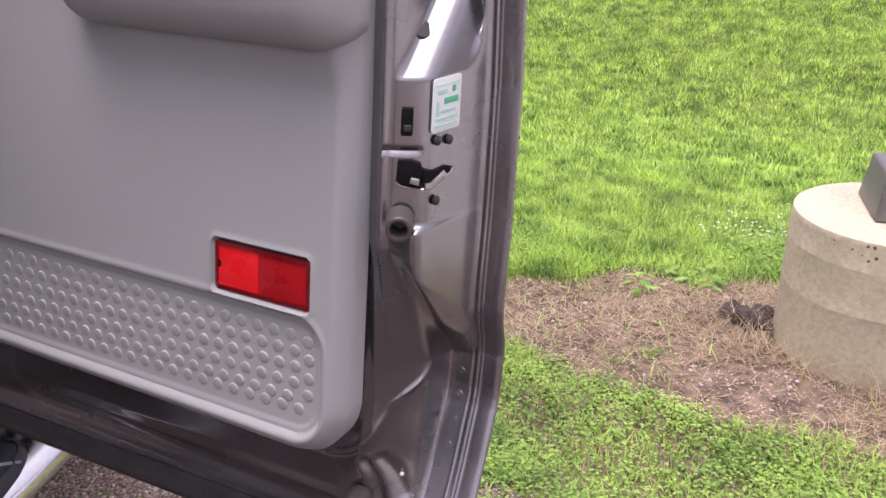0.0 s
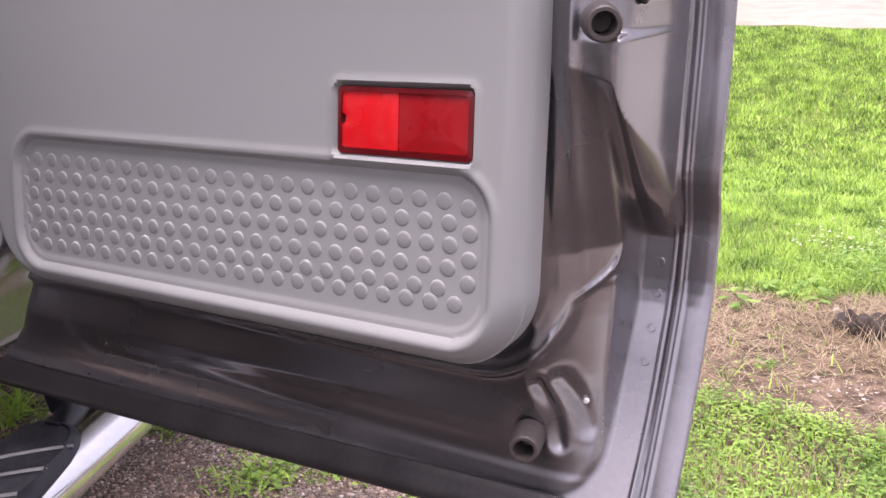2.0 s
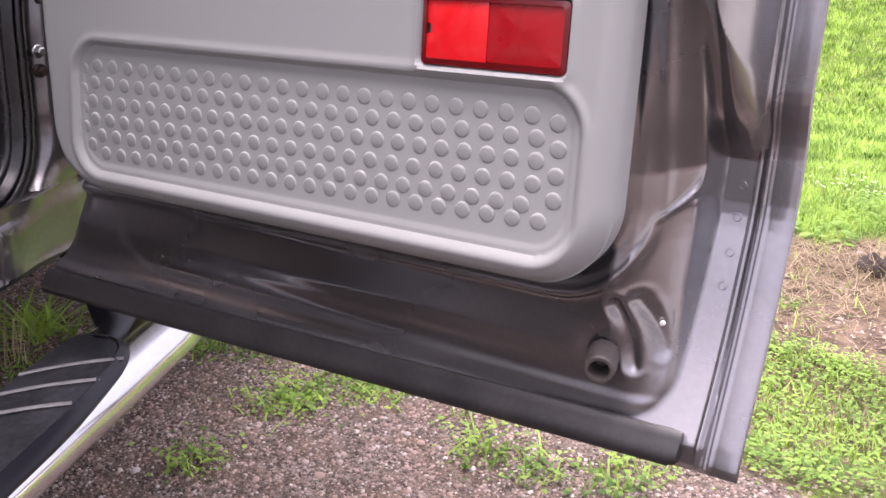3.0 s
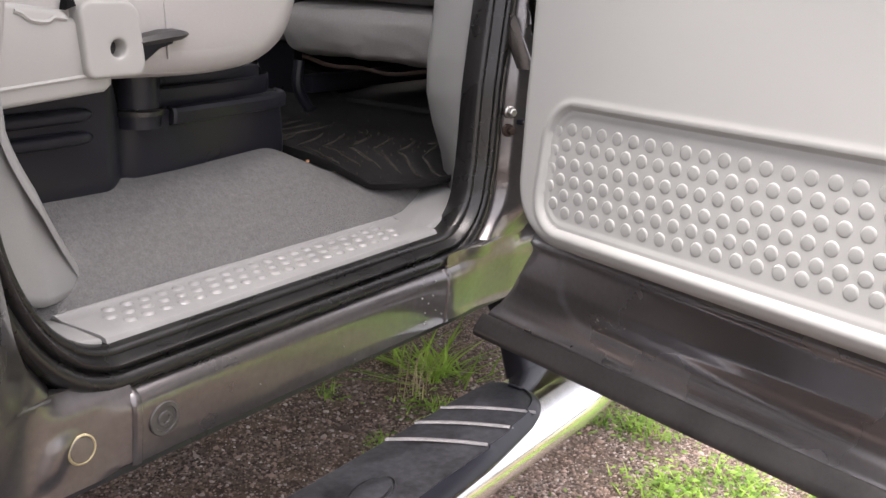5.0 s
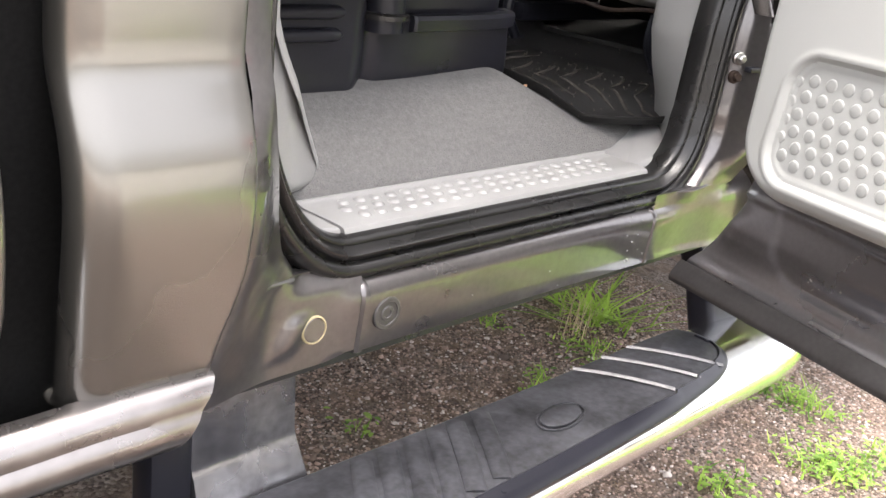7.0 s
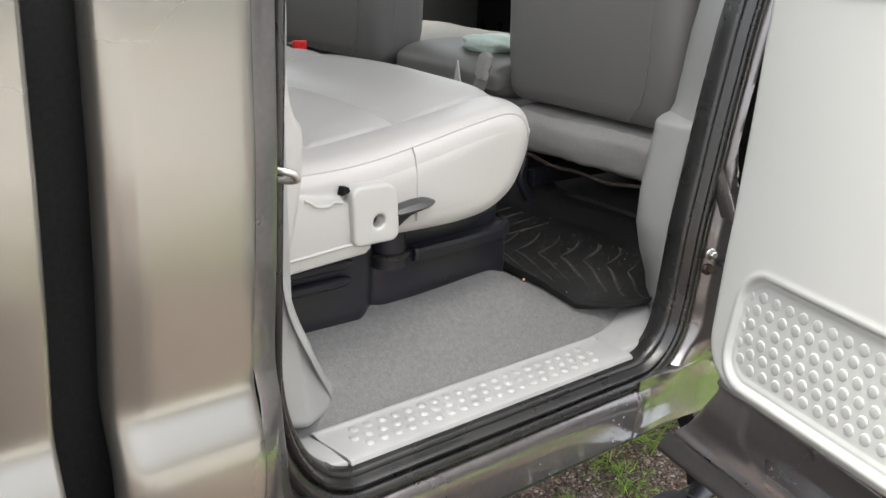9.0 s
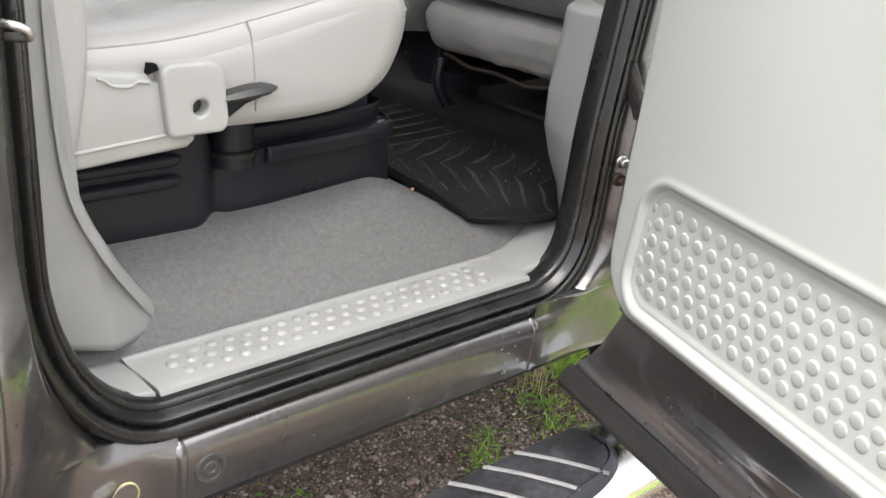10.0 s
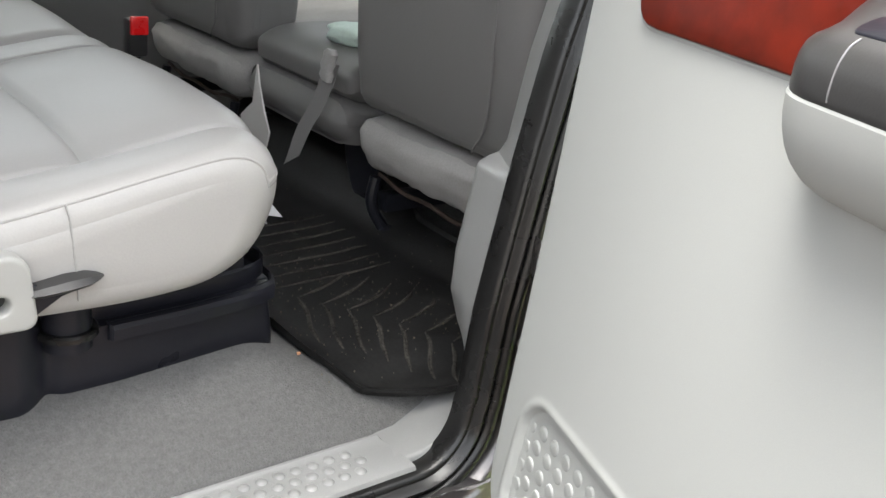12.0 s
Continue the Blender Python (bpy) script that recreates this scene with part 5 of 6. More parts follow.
cover = part("hinge_cover", loft([[(a, y, b) for a, b in o] for o, y in ((around(0), 0.120), (around(0), 0.097), (around(0.0006), 0.0948), (around(0.002), 0.0932), (around(0.004), 0.0925), (around(0.006), 0.0924), (around(0, 0.0160), 0.0924), (around(0, 0.0125), 0.0925), (around(0, 0.0105), 0.0930), (around(0, 0.0095), 0.0945), (around(0, 0.0092), 0.114))], cap=False), SEAT_PLASTIC, seat, "pale grey plastic hinge cover with a round hole", 60)
part("hole_bottom", disc((hole_c[0], 0.113, hole_c[1]), (0, -1, 0), 0.0105, 0.002), DARKGREY, cover)
part("bracket_notch", slab([(0.044, 0.934), (0.056, 0.938), (0.054, 0.944), (0.046, 0.945)], lambda a, b, h: (a, 0.110 - h, b), 0.012, 0.001), DARK, seat)
lever = [[(x, 0.106 + yy * w, 0.899 + zz * w * 0.5 + 0.006 * math.sin((x - 0.13) * 25)) for yy, zz in ((-0.018, 0), (-0.012, 0.010), (0.006, 0.012), (0.012, 0), (0.006, -0.012), (-0.012, -0.010))] for x, w in ((0.126, 0.7), (0.14, 1.0), (0.165, 1.15), (0.185, 1.0), (0.197, 0.55), (0.203, 0.15))]
lv = part("release_lever", loft(lever), DARKGREY, seat, "dark grey release lever")
# black wedge for the lever's lower body and the shadow beneath it
part("lever_body_shade", slab([(0.124, 0.908), (0.180, 0.898), (0.160, 0.889), (0.140, 0.876), (0.126, 0.868)], lambda a, b, h: (a, 0.118 - h, b), 0.016, 0.003), BLACK, lv)
# black base: tall rear box with ribs, low front tray
base_prof = [(0.212, 0.690), (0.204, 0.712), (0.198, 0.735), (0.1955, 0.76), (0.1945, 0.79), (0.1935, 0.812), (0.1925, 0.83), (0.191, 0.847), (0.19, 0.86)]
rows = []
prof = smooth_line(base_prof, 40)
for x in np.concatenate([np.linspace(-0.20, 0.12, 12), np.linspace(0.125, 0.20, 24), np.linspace(0.21, 0.42, 14), np.linspace(0.43, 0.466, 14)]):
    t = float(step(x, 0.130, 0.172))
    dent = 0.006 * math.exp(-(((x - 0.168) / 0.012) ** 2))
    k = -0.028 + 0.016 * t + dent + float(np.interp(x, [0.19, 0.25, 0.33, 0.40, 0.46], [0, 0.001, 0.007, 0.013, 0.021])) + 0.09 * max(0, (x - 0.442) / 0.024) ** 3
    top = 0.86 - 0.052 * t
    lean = 0.25 * step(x, 0.40, 0.48)
    rows.append([(x + lean * max(0, 0.78 - z), y + k + max(0, z - top) * 3, min(z, top)) for y, z in prof] + [(x, 0.9, top)])
rows.append([(x + 0.001, y + 0.6, z) for x, y, z in rows[-1]])
base = part("base_box", sheet(rows), BLACK, seat, "black plastic under-seat base with moulded ribs")
for z, dy in ((0.8165, 0.1655), (0.7905, 0.1670)):
    part("rib", loft([[(x, dy - 0.003 + 0.010 * math.cos(a) * w, z + 0.0085 * math.sin(a) * w) for a in np.linspace(0, 2 * math.pi, 12, endpoint=False)] for x, w in [(-0.2, 1), (0.088, 1), (0.101, 0.85), (0.109, 0.4), (0.111, 0.1)]]), BLACK, base)
LIP = [(0.234, -0.006), (0.237, -0.009), (0.33, -0.004), (0.40, 0.004), (0.435, 0.011), (0.456, 0.021), (0.466, 0.042), (0.469, 0.08), (0.469, 0.5), (0.469, 1.0)]
part("tray_lip", loft([[(x, y + k, z) for y, z in ((0.188, 0.788), (0.1805, 0.790), (0.179, 0.804), (0.182, 0.809), (0.190, 0.811), (0.196, 0.808), (0.196, 0.790))] for x, k in LIP]), BLACK, seat, "black lip of the under-seat tray")
RIM = smooth_line([(0.19, 0.196), (0.26, 0.196), (0.35, 0.203), (0.41, 0.212), (0.445, 0.226), (0.460, 0.25), (0.463, 0.33), (0.463, 0.9)], 40)
part("tray_rim", loft([[(x + a * 0.7, y + a, z) for a, z in ((0.0, 0.806), (-0.002, 0.822), (-0.001, 0.830), (0.003, 0.833), (0.007, 0.830), (0.008, 0.806))] for x, y in RIM]), BLACK, seat, "raised black rim of the under-seat tray")
for nm, x0, x1, y0, y1, z0, z1 in (("tray_shelf", 0.18, 0.458, 0.22, 1.2, 0.802, 0.810), ("cross_bar", 0.33, 0.345, 0.22, 1.1, 0.816, 0.830), ("slide_rail", 0.14, 0.42, 0.215, 0.235, 0.815, 0.848), ("seat_frame", -0.1, 0.40, 0.26, 1.4, 0.84, 0.858)):
    part(nm, box(x0, x1, y0, y1, z0, z1, 0.004), DARK if nm == "seat_frame" else BLACK, seat)
part("pivot_cap", join(disc((0.195, 0.205, 0.806), (0, 0, 1), 0.030, 0.007), disc((0.195, 0.213, 0.81), (0, 0, 1), 0.017, 0.046)), BLACK, seat, "black pivot foot")
part("pivot_clip", slab([(0.228, 0.812), (0.252, 0.806), (0.258, 0.822), (0.240, 0.830)], lambda a, b, h: (a, 0.222 - h, b), 0.006, 0.002), DARKGREY, seat)

# ---- front seats, seen from behind ----
def front_seat(y0, y1, label):
    s = thing("front_seat", label, "car seat", "front seats")
    bk = [(0.815, 0.945), (0.835, 0.925), (0.90, 0.92), (0.96, 0.95), (0.97, 1.1), (0.93, 1.45), (0.88, 1.6), (0.82, 1.6), (0.80, 1.5), (0.79, 1.25), (0.80, 1.05)]
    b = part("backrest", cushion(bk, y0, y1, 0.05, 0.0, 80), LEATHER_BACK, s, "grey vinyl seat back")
    for y in (y0 + 0.075,):
        part("piping", tube(smooth_line([(0.806, y + (0.03 if y < (y0 + y1) / 2 else -0.03), 0.935), (0.801, y, 1.0), (0.793, y, 1.2), (0.795, y, 1.45)], 30), 0.0018, 6), LEATHER_BACK, b)
    cs = [(0.83, 0.905), (0.815, 0.88), (0.825, 0.84), (0.86, 0.815), (1.0, 0.81), (1.3, 0.83), (1.4, 0.9), (1.38, 0.97), (1.2, 0.97), (0.95, 0.93)]
    v, f = cushion(cs, y0 + 0.005, y1 - 0.005, 0.05, 0.0, 80)
    v = [Vector(p) + Vector((1, 0, 0.6)) * (0.006 * noise.noise(Vector(p) * 14) + 0.003 * noise.noise(Vector(p) * 40)) for p in v]
    part("cushion", (v, f), CLOTH, s, "grey cloth seat cushion")
    for y in (y0 + 0.06, y1 - 0.06):
        part("seat_track", box(0.86, 1.4, y - 0.015, y + 0.015, 0.738, 0.772, 0.004), BLACK, s)
        part("track_foot", join(disc((0.885, y, 0.688), (0, 0, 1), 0.028, 0.02, dome=0.004), tube(smooth_line([(0.87, y, 0.70), (0.845, y + 0.01, 0.75), (0.85, y + 0.01, 0.80)], 10), 0.011)), BLACK, s)
    part("seat_motor_frame", box(1.08, 1.35, y0 + 0.09, y1 - 0.09, 0.76, 0.80, 0.006), DARK, s)
    wire = [(0.85, y0 + 0.06 + (y1 - y0 - 0.12) * t, 0.806 - 0.010 * math.sin(math.pi * t) + 0.003 * math.sin(14 * t)) for t in np.linspace(0, 1, 40)]
    part("wiring", tube(wire, 0.004, 6), RUST, s, "rusty brown wire under the seat")
    return s


front_seat(0.150, 0.600, "grey vinyl front seat back above a lighter cushion")
front_seat(1.02, 1.50, "grey vinyl driver seat back beyond the console")
console = thing("centre_seat", "grey vinyl centre jump seat between the front seats", "car seat")
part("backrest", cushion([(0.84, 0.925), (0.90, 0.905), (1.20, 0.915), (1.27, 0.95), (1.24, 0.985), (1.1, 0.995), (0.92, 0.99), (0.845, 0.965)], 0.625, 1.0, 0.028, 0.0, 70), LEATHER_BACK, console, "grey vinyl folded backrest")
# darker vinyl here carries the light's falloff deeper in the cab
part("cushion", cushion([(0.83, 0.91), (0.815, 0.872), (0.835, 0.838), (0.88, 0.825), (1.2, 0.82), (1.35, 0.86), (1.2, 0.93)], 0.63, 0.995, 0.040, 0.0, 70), LEATHER_BACK, console, "grey vinyl cushion darkened for its depth in the cab")
part("base", box(1.08, 1.3, 0.66, 0.96, 0.69, 0.79, 0.02), DARK, console)
part("hinge_bracket", slab([(0.60, 0.83), (0.715, 0.83), (0.706, 0.785), (0.685, 0.745), (0.66, 0.715), (0.60, 0.70)], lambda a, b, h: (0.915 - h, a, b), 0.03, 0.006), BLACK, console, "black hinge bracket")

bar = thing("release_bar", "bright steel seat release bar under the front seat", "metal bar")
part("bar", tube(smooth_line([(0.896, 0.71, 0.776), (0.896, 0.697, 0.770), (0.894, 0.62, 0.737), (0.894, 0.60, 0.731)], 12), 0.004, 8), STEEL, bar)

belt = thing("seat_belt", "grey webbing seat belt hanging beside the front seat", "seat belt")
bp = smooth_line([(0.793, 0.630, 0.985), (0.785, 0.635, 0.945), (0.772, 0.645, 0.90), (0.755, 0.655, 0.86), (0.738, 0.655, 0.825)], 24)
part("webbing", loft([[(x + a, y + b, z - (0.9 * max(0, b + 0.016) * float(step(z, 0.88, 0.825)) if z < 0.88 else 0)) for a, b in ((0.009, -0.011), (-0.0075, 0.011), (-0.006, 0.0125), (0.0105, -0.0095))] for x, y, z in bp]), LEATHER_BACK, belt)
ang = np.linspace(0, 2 * math.pi, 20, endpoint=False)
part("belt_sleeve", loft([[(0.785 + 0.008 * w * math.cos(t) * (1 + 0.3 * math.sin(3 * t + 9 * z)), 0.625 + 0.020 * w * math.sin(t) + 0.006 * math.sin(60 * z), z) for t in ang] for z, w in [(0.955, 0.7), (0.965, 1.0), (0.975, 0.85), (0.985, 1.05), (0.995, 0.9), (1.005, 1.0), (1.012, 0.6)]]), CLOTH, belt, "crumpled grey belt sleeve")
buckle = thing("belt_buckle", "grey plastic belt buckle with a red button on a black stalk", "belt buckle")
part("body", box(0.62, 0.66, 1.10, 1.135, 0.90, 0.975, 0.006), DARKGREY, buckle)
part("button", box(0.622, 0.658, 1.093, 1.104, 0.945, 0.982, 0.003), RED, buckle, "red release button")
part("stalk", tube(smooth_line([(0.64, 1.118, 0.905), (0.63, 1.12, 0.82), (0.60, 1.12, 0.70), (0.58, 1.12, 0.685)], 14), 0.012, 10), BLACK, buckle)
flap = part("belt_flap", slab([(0.468, 1.028), (0.460, 1.0), (0.446, 0.965), (0.430, 0.935), (0.44, 0.90), (0.50, 0.90), (0.505, 0.945), (0.476, 0.97)], lambda a, b, h: (0.562 + 0.1 * (0.466 - a) + h, a, b), 0.003, 0.001), LEATHER, seat, "pale grey vinyl flap at the cushion edge")
bag = thing("crumpled_bag", "crumpled pale green-white cloth between the front seats", "cloth")
bmx = bmesh.new()
bmesh.ops.create_icosphere(bmx, subdivisions=4, radius=1)
for vtx in bmx.verts:
    k = 1 + 0.22 * noise.noise(vtx.co * 1.7) + 0.08 * noise.noise(vtx.co * 5)
    vtx.co = Vector((0.955 + 0.065 * vtx.co.x * k, 0.775 + 0.075 * vtx.co.y * k, 1.004 + 0.024 * vtx.co.z * k))
part("cloth", bmx, mat("pale_green_cloth", (0.55, 0.66, 0.60), 0.8, var=0.06, scale=9, fine=200, bump=0.2), bag, sharp=0)

# ---- floor liner, paper and crumbs ----
def mat_z(x, y):
    """The liner follows the floor and turns up along the front."""
    return floor_z(x, np.maximum(y, 0.12)) + 0.010 + 0.028 * step(x, 0.83, 0.915) + 0.05 * step(y, 0.52, 0.60) * step(x, 0.86, 0.93)


outline = smooth_line([(0.541, 0.118), (0.60, 0.083), (0.66, 0.064), (0.74, 0.066), (0.86, 0.09), (0.905, 0.16), (0.918, 0.33), (0.925, 0.49), (0.945, 0.60), (0.95, 1.1), (0.90, 1.2), (0.50, 1.2), (0.490, 0.8), (0.490, 0.40), (0.492, 0.29), (0.500, 0.20), (0.541, 0.118)], 160)[:-1]
liner = thing("floor_liner", "black ribbed rubber floor liner dusted with crumbs on the carpet", "floor mat")
ctr = np.array([0.72, 0.6])
rings = []
for s in np.concatenate([np.linspace(0.02, 0.9, 26), [0.93, 0.955, 0.97, 0.98, 0.99, 0.997, 1.0]]):
    rings.append([(x, y, float(mat_z(x, y)) + 0.008 * float(step(s, 0.965, 1.0))) for x, y in (ctr + (np.array(p) - ctr) * s for p in outline)])
rings.append([(x, y, z - 0.004) for x, y, z in rings[-1]])
rings.append([(x, y, float(mat_z(x, y)) - 0.006) for x, y in (ctr + (np.array(p) - ctr) * 0.985 for p in outline)])
part("sheet", sheet(np.array(rings), loop_v=True), MATRUB, liner)


def liner_rib(points, r):
    pts = [(x, y, float(mat_z(x, y)) + 0.0005) for x, y in smooth_line(points, 16)]
    part("rib", tube(pts, [r * min(1.0, 0.35 + 3 * min(k, 15 - k) / 15) for k in range(16)], 6, squash=(1.0, 0.7)), MATRIB, liner)


# chevrons: a short arm curving to the sill, a long one running forward
for k in range(7):
    ax, ay = 0.590 + 0.0228 * k, 0.362 - 0.0345 * k
    q = 0.14 - 0.011 * k
    liner_rib([(ax, ay), (ax - 0.012, ay - 0.32 * q), (ax - 0.034, ay - 0.68 * q), (ax - 0.046, ay - q)], 0.0036)
    liner_rib([(ax + 0.006, ay + 0.003), (ax + 0.045, ay + 0.014), (ax + 0.085, ay + 0.032), (min(ax + 0.125 - 0.006 * k, 0.80), ay + 0.056 - 0.002 * k)], 0.0036)
for k in range(7):
    y = 0.405 + 0.040 * k
    liner_rib([(0.56 + 0.018 * k, y), (0.65 + 0.012 * k, y + 0.004), (0.72 + 0.008 * k, y + 0.006), (0.80 + 0.003 * k, y + 0.016)], 0.0034)
rng = random.Random(3)
cr = []
for _ in range(320):
    a, b = rng.gauss(0.66, 0.12), abs(rng.gauss(0.24, 0.16)) + 0.12
    if 0.50 < a < 0.93 and b < 1.0:
        q = 0.00025 + 0.0005 * rng.random() ** 4
        z = float(mat_z(a, b))
        cr.append(arrays(box(a - q, a + q * rng.uniform(0.6, 1.6), b - q, b + q, z, z + 0.0012 + 2 * q, 0)))
crumbs = part("crumbs", join(*cr), mat("pale_crumbs", (0.15, 0.125, 0.095), 0.9), None, "pale crumbs and grit scattered on the floor liner")
tagged(crumbs, "", "crumbs", "", "stuff")
oc = part("orange_crumb", arrays(box(0.490, 0.4945, 0.191, 0.195, 0.702, 0.706, 0.001)), mat("orange_crumb", (0.62, 0.33, 0.18), 0.7), None, "orange crumb on the carpet's edge")
tagged(oc, "", "crumb")
pap = [(0.0, 0.0), (0.030, -0.030), (0.034, -0.012), (0.062, -0.016), (0.046, 0.030), (0.02, 0.06), (-0.05, 0.05), (-0.04, 0.0)]
paper = part("paper_scrap", slab(pap, lambda a, b, h: (0.572 + a * 0.80 - 0.20 * b - 0.35 * h, 0.515 - a * 0.45 + 0.45 * b - 0.55 * h, 0.787 + 0.05 * a + 0.75 * b + 0.76 * h), 0.0015, 0.0004), WHITE, None, "torn white paper sticking out below the seat")
tagged(paper, "", "paper")

# ---- concrete pole base outside ----
PX, PY, PR = 2.43, -1.975, 0.312
pier = thing("pole_base", "weathered round concrete pole base standing in bare dirt", "concrete base")
zb = float(ground_z(PX, PY)) - 0.04
rngp = np.random.RandomState(2)
secs = []
for r, z in ((PR * 1.012, zb), (PR * 1.008, 0.02), (PR * 1.0068, 0.062), (PR * 1.0078, 0.064), (PR * 1.0062, 0.066), (PR * 1.004, 0.13), (PR * 0.9975, 0.206), (PR * 0.9982, 0.208), (PR * 0.9968, 0.210), (PR * 0.988, 0.285), (PR * 0.985, 0.2955), (PR * 0.979, 0.3005), (PR * 0.96, 0.302), (PR * 0.6, 0.303), (PR * 0.05, 0.303)):
    wob = 1 + 0.0006 * rngp.randn(64)
    secs.append([(PX + r * w * math.cos(a), PY + r * w * math.sin(a), z) for a, w in zip(np.linspace(0, 2 * math.pi, 64, endpoint=False), wob)])
part("drum", loft(secs), CONCRETE, pier, sharp=30)
pits = []
for _ in range(90):
    a, z = rngp.uniform(1.9, 4.6), rngp.uniform(-0.12, 0.29)
    out = Vector((math.cos(a), math.sin(a), 0))
    pits.append(disc(Vector((PX, PY, z)) + out * (PR * (1.004 - 0.07 * max(0, z - 0.06)) - 0.001), out, 0.0018 + 0.004 * rngp.rand() ** 2, 0.0012, sides=7))
tagged(part("pits", join(*pits), mat("dark_concrete_pits", (0.12, 0.1, 0.075), 0.95), pier, "small dark pits in the concrete"), "", "", "", "stuff")
bm = box(PX - 0.11, PX + 0.17, PY - 0.19, PY + 0.09, 0.302, 0.455, 0.012, 3)
for vtx in bm.verts:
    k = 1 - 0.16 * (vtx.co.z - 0.302) / 0.153
    vtx.co.x, vtx.co.y = PX + 0.03 + (vtx.co.x - PX - 0.03) * k, PY - 0.05 + (vtx.co.y - PY + 0.05) * k
part("base_cover", bm, ZINC, pier, "grey steel pole base cover")
part("pole", tube([(PX + 0.04, PY - 0.06, 0.46), (PX + 0.04, PY - 0.06, 3.2)], 0.06, 24), ZINC, pier, "grey steel pole")

# clods of dark earth beside the base
def clod(x, y, r, seed):
    bm = bmesh.new()
    bmesh.ops.create_icosphere(bm, subdivisions=3, radius=r)
    for vtx in bm.verts:
        vtx.co *= 1 + 0.75 * (noise.noise(vtx.co * 19 + Vector((seed * 3.7, 0, 0)))) + 0.25 * noise.noise(vtx.co * 55)
        vtx.co.z *= 0.8
        vtx.co += Vector((x, y, float(ground_z(x, y)) + r * 0.45))
    ob = part("earth_clod", bm, mat("dark_earth_%d" % seed, (0.075, 0.058, 0.048), 0.95, var=0.4, scale=30, fine=90, bump=0.5, dist=0.005), None, "lump of dark earth lying by the concrete base", 0)
    return tagged(ob, "", "earth clod", "clods by the base")


for k, (x, y, r) in enumerate(((2.47, -1.575, 0.052), (2.55, -1.535, 0.042), (2.44, -1.645, 0.024), (2.53, -1.625, 0.036))):
    clod(x, y, r, k + 1)


# ---- scattered stuff: grass, weeds, straw, gravel ----
def scatter(name, v0, f0, pos, yaw, size, tilt, material, label, category):
    """Many copies of a small shape as one mesh of loose islands."""
    v0, f0 = np.asarray(v0, float), np.asarray(f0)
    n, m = len(pos), len(v0)
    c, s = np.cos(yaw)[:, None], np.sin(yaw)[:, None]
    x, y, z = (v0[:, k][None] * size[:, k][:, None] for k in range(3))
    y = y + z * tilt[:, :1] + z * z * tilt[:, 1:]
    vx, vy = x * c - y * s, x * s + y * c
    vv = np.stack([vx + pos[:, :1], vy + pos[:, 1:2], z + pos[:, 2:]], -1).reshape(-1, 3)
    ff = (f0[None] + (np.arange(n) * m)[:, None, None]).reshape(-1)
    k = f0.shape[1]
    me = bpy.data.meshes.new(name)
    me.vertices.add(len(vv))
    me.vertices.foreach_set("co", vv.astype(np.float32).ravel())
    me.loops.add(len(ff))
    me.loops.foreach_set("vertex_index", ff.astype(np.int32))
    me.polygons.add(len(ff) // k)
    me.polygons.foreach_set("loop_start", np.arange(0, len(ff), k, dtype=np.int32))
    me.polygons.foreach_set("loop_total", np.full(len(ff) // k, k, dtype=np.int32))
    me.update(calc_edges=True)
    me.materials.append(material)
    return tagged(new(name, me), label, category, "", "stuff")


R = np.random.RandomState(7)


def picked(n, x0, x1, y0, y1, keep):
    p = np.stack([R.uniform(x0, x1, n), R.uniform(y0, y1, n)], 1)
    k = keep(p[:, 0], p[:, 1]) > R.rand(n)
    p = p[k]
    return np.column_stack([p, ground_z(p[:, 0], p[:, 1])])


def patches(x, y, f=2.2):
    return 0.5 + 0.5 * np.sin(f * x + 1.3 * np.sin(1.7 * y)) * np.cos(1.3 * f * y + np.sin(2.1 * x))


BLADE_V = [(-0.5, 0, 0), (0.5, 0, 0), (-0.36, 0, 0.5), (0.36, 0, 0.5), (0, 0, 1), (0, 0, 1.0001)]
BLADE_F = [(0, 1, 3, 2), (2, 3, 5, 4)]


def blades(name, pos, wide, tall, material, label, category, lean=0.5):
    n = len(pos)
    h = tall * R.uniform(0.5, 1.3, n) * (0.65 + 0.4 * patches(pos[:, 0], pos[:, 1], 5.3) + 0.3 * patches(pos[:, 0] + 2, pos[:, 1], 13))
    size = np.stack([wide * R.uniform(0.6, 1.4, n), np.ones(n), h], 1)
    tilt = np.stack([R.uniform(-0.1, lean, n), R.uniform(0.2, 1.2, n) * lean / np.maximum(h, 0.01) * 0.6], 1)
    return scatter(name, BLADE_V, BLADE_F, pos, R.uniform(0, 6.283, n), size, tilt, material, label, category)


def lawn(x, y):
    return (1 - step(zone_gravel(x, y), 0.15, 0.75)) * (1 - 0.985 * step(zone_dirt(x, y), 0.15, 0.7))


near = picked(190000, 1.2, 5.4, -2.9, 0.2, lambda x, y: lawn(x, y) * (0.55 + 0.45 * patches(x, y)) * (0.42 + 0.58 * step(x - 0.25 * y, 2.2, 2.9)))
blades("lawn_grass", near, 0.0044, 0.037, GRASS, "mown green grass with uneven tufts", "grass", 0.85)
mid = picked(240000, 4.6, 14.2, -6.5, 4.5, lambda x, y: (0.7 + 0.3 * patches(x, y, 0.9)) * (x - 0.25 * y < 13.9) * (y + 0.25 * x > -2.95))
blades("bank_grass", mid, 0.011, 0.048, GRASS, "rough green grass on the far bank", "grass", 0.8)
dead = picked(44000, 1.4, 5.2, -2.9, 0.1, lambda x, y: lawn(x, y) * (0.15 + 0.85 * patches(x + 3, y, 1.7)) * (1 - 0.8 * step(x - 0.25 * y, 2.4, 3.0)))
blades("dead_blades", dead, 0.003, 0.035, STRAW, "dry brown blades mixed into the lawn", "grass", 0.8)
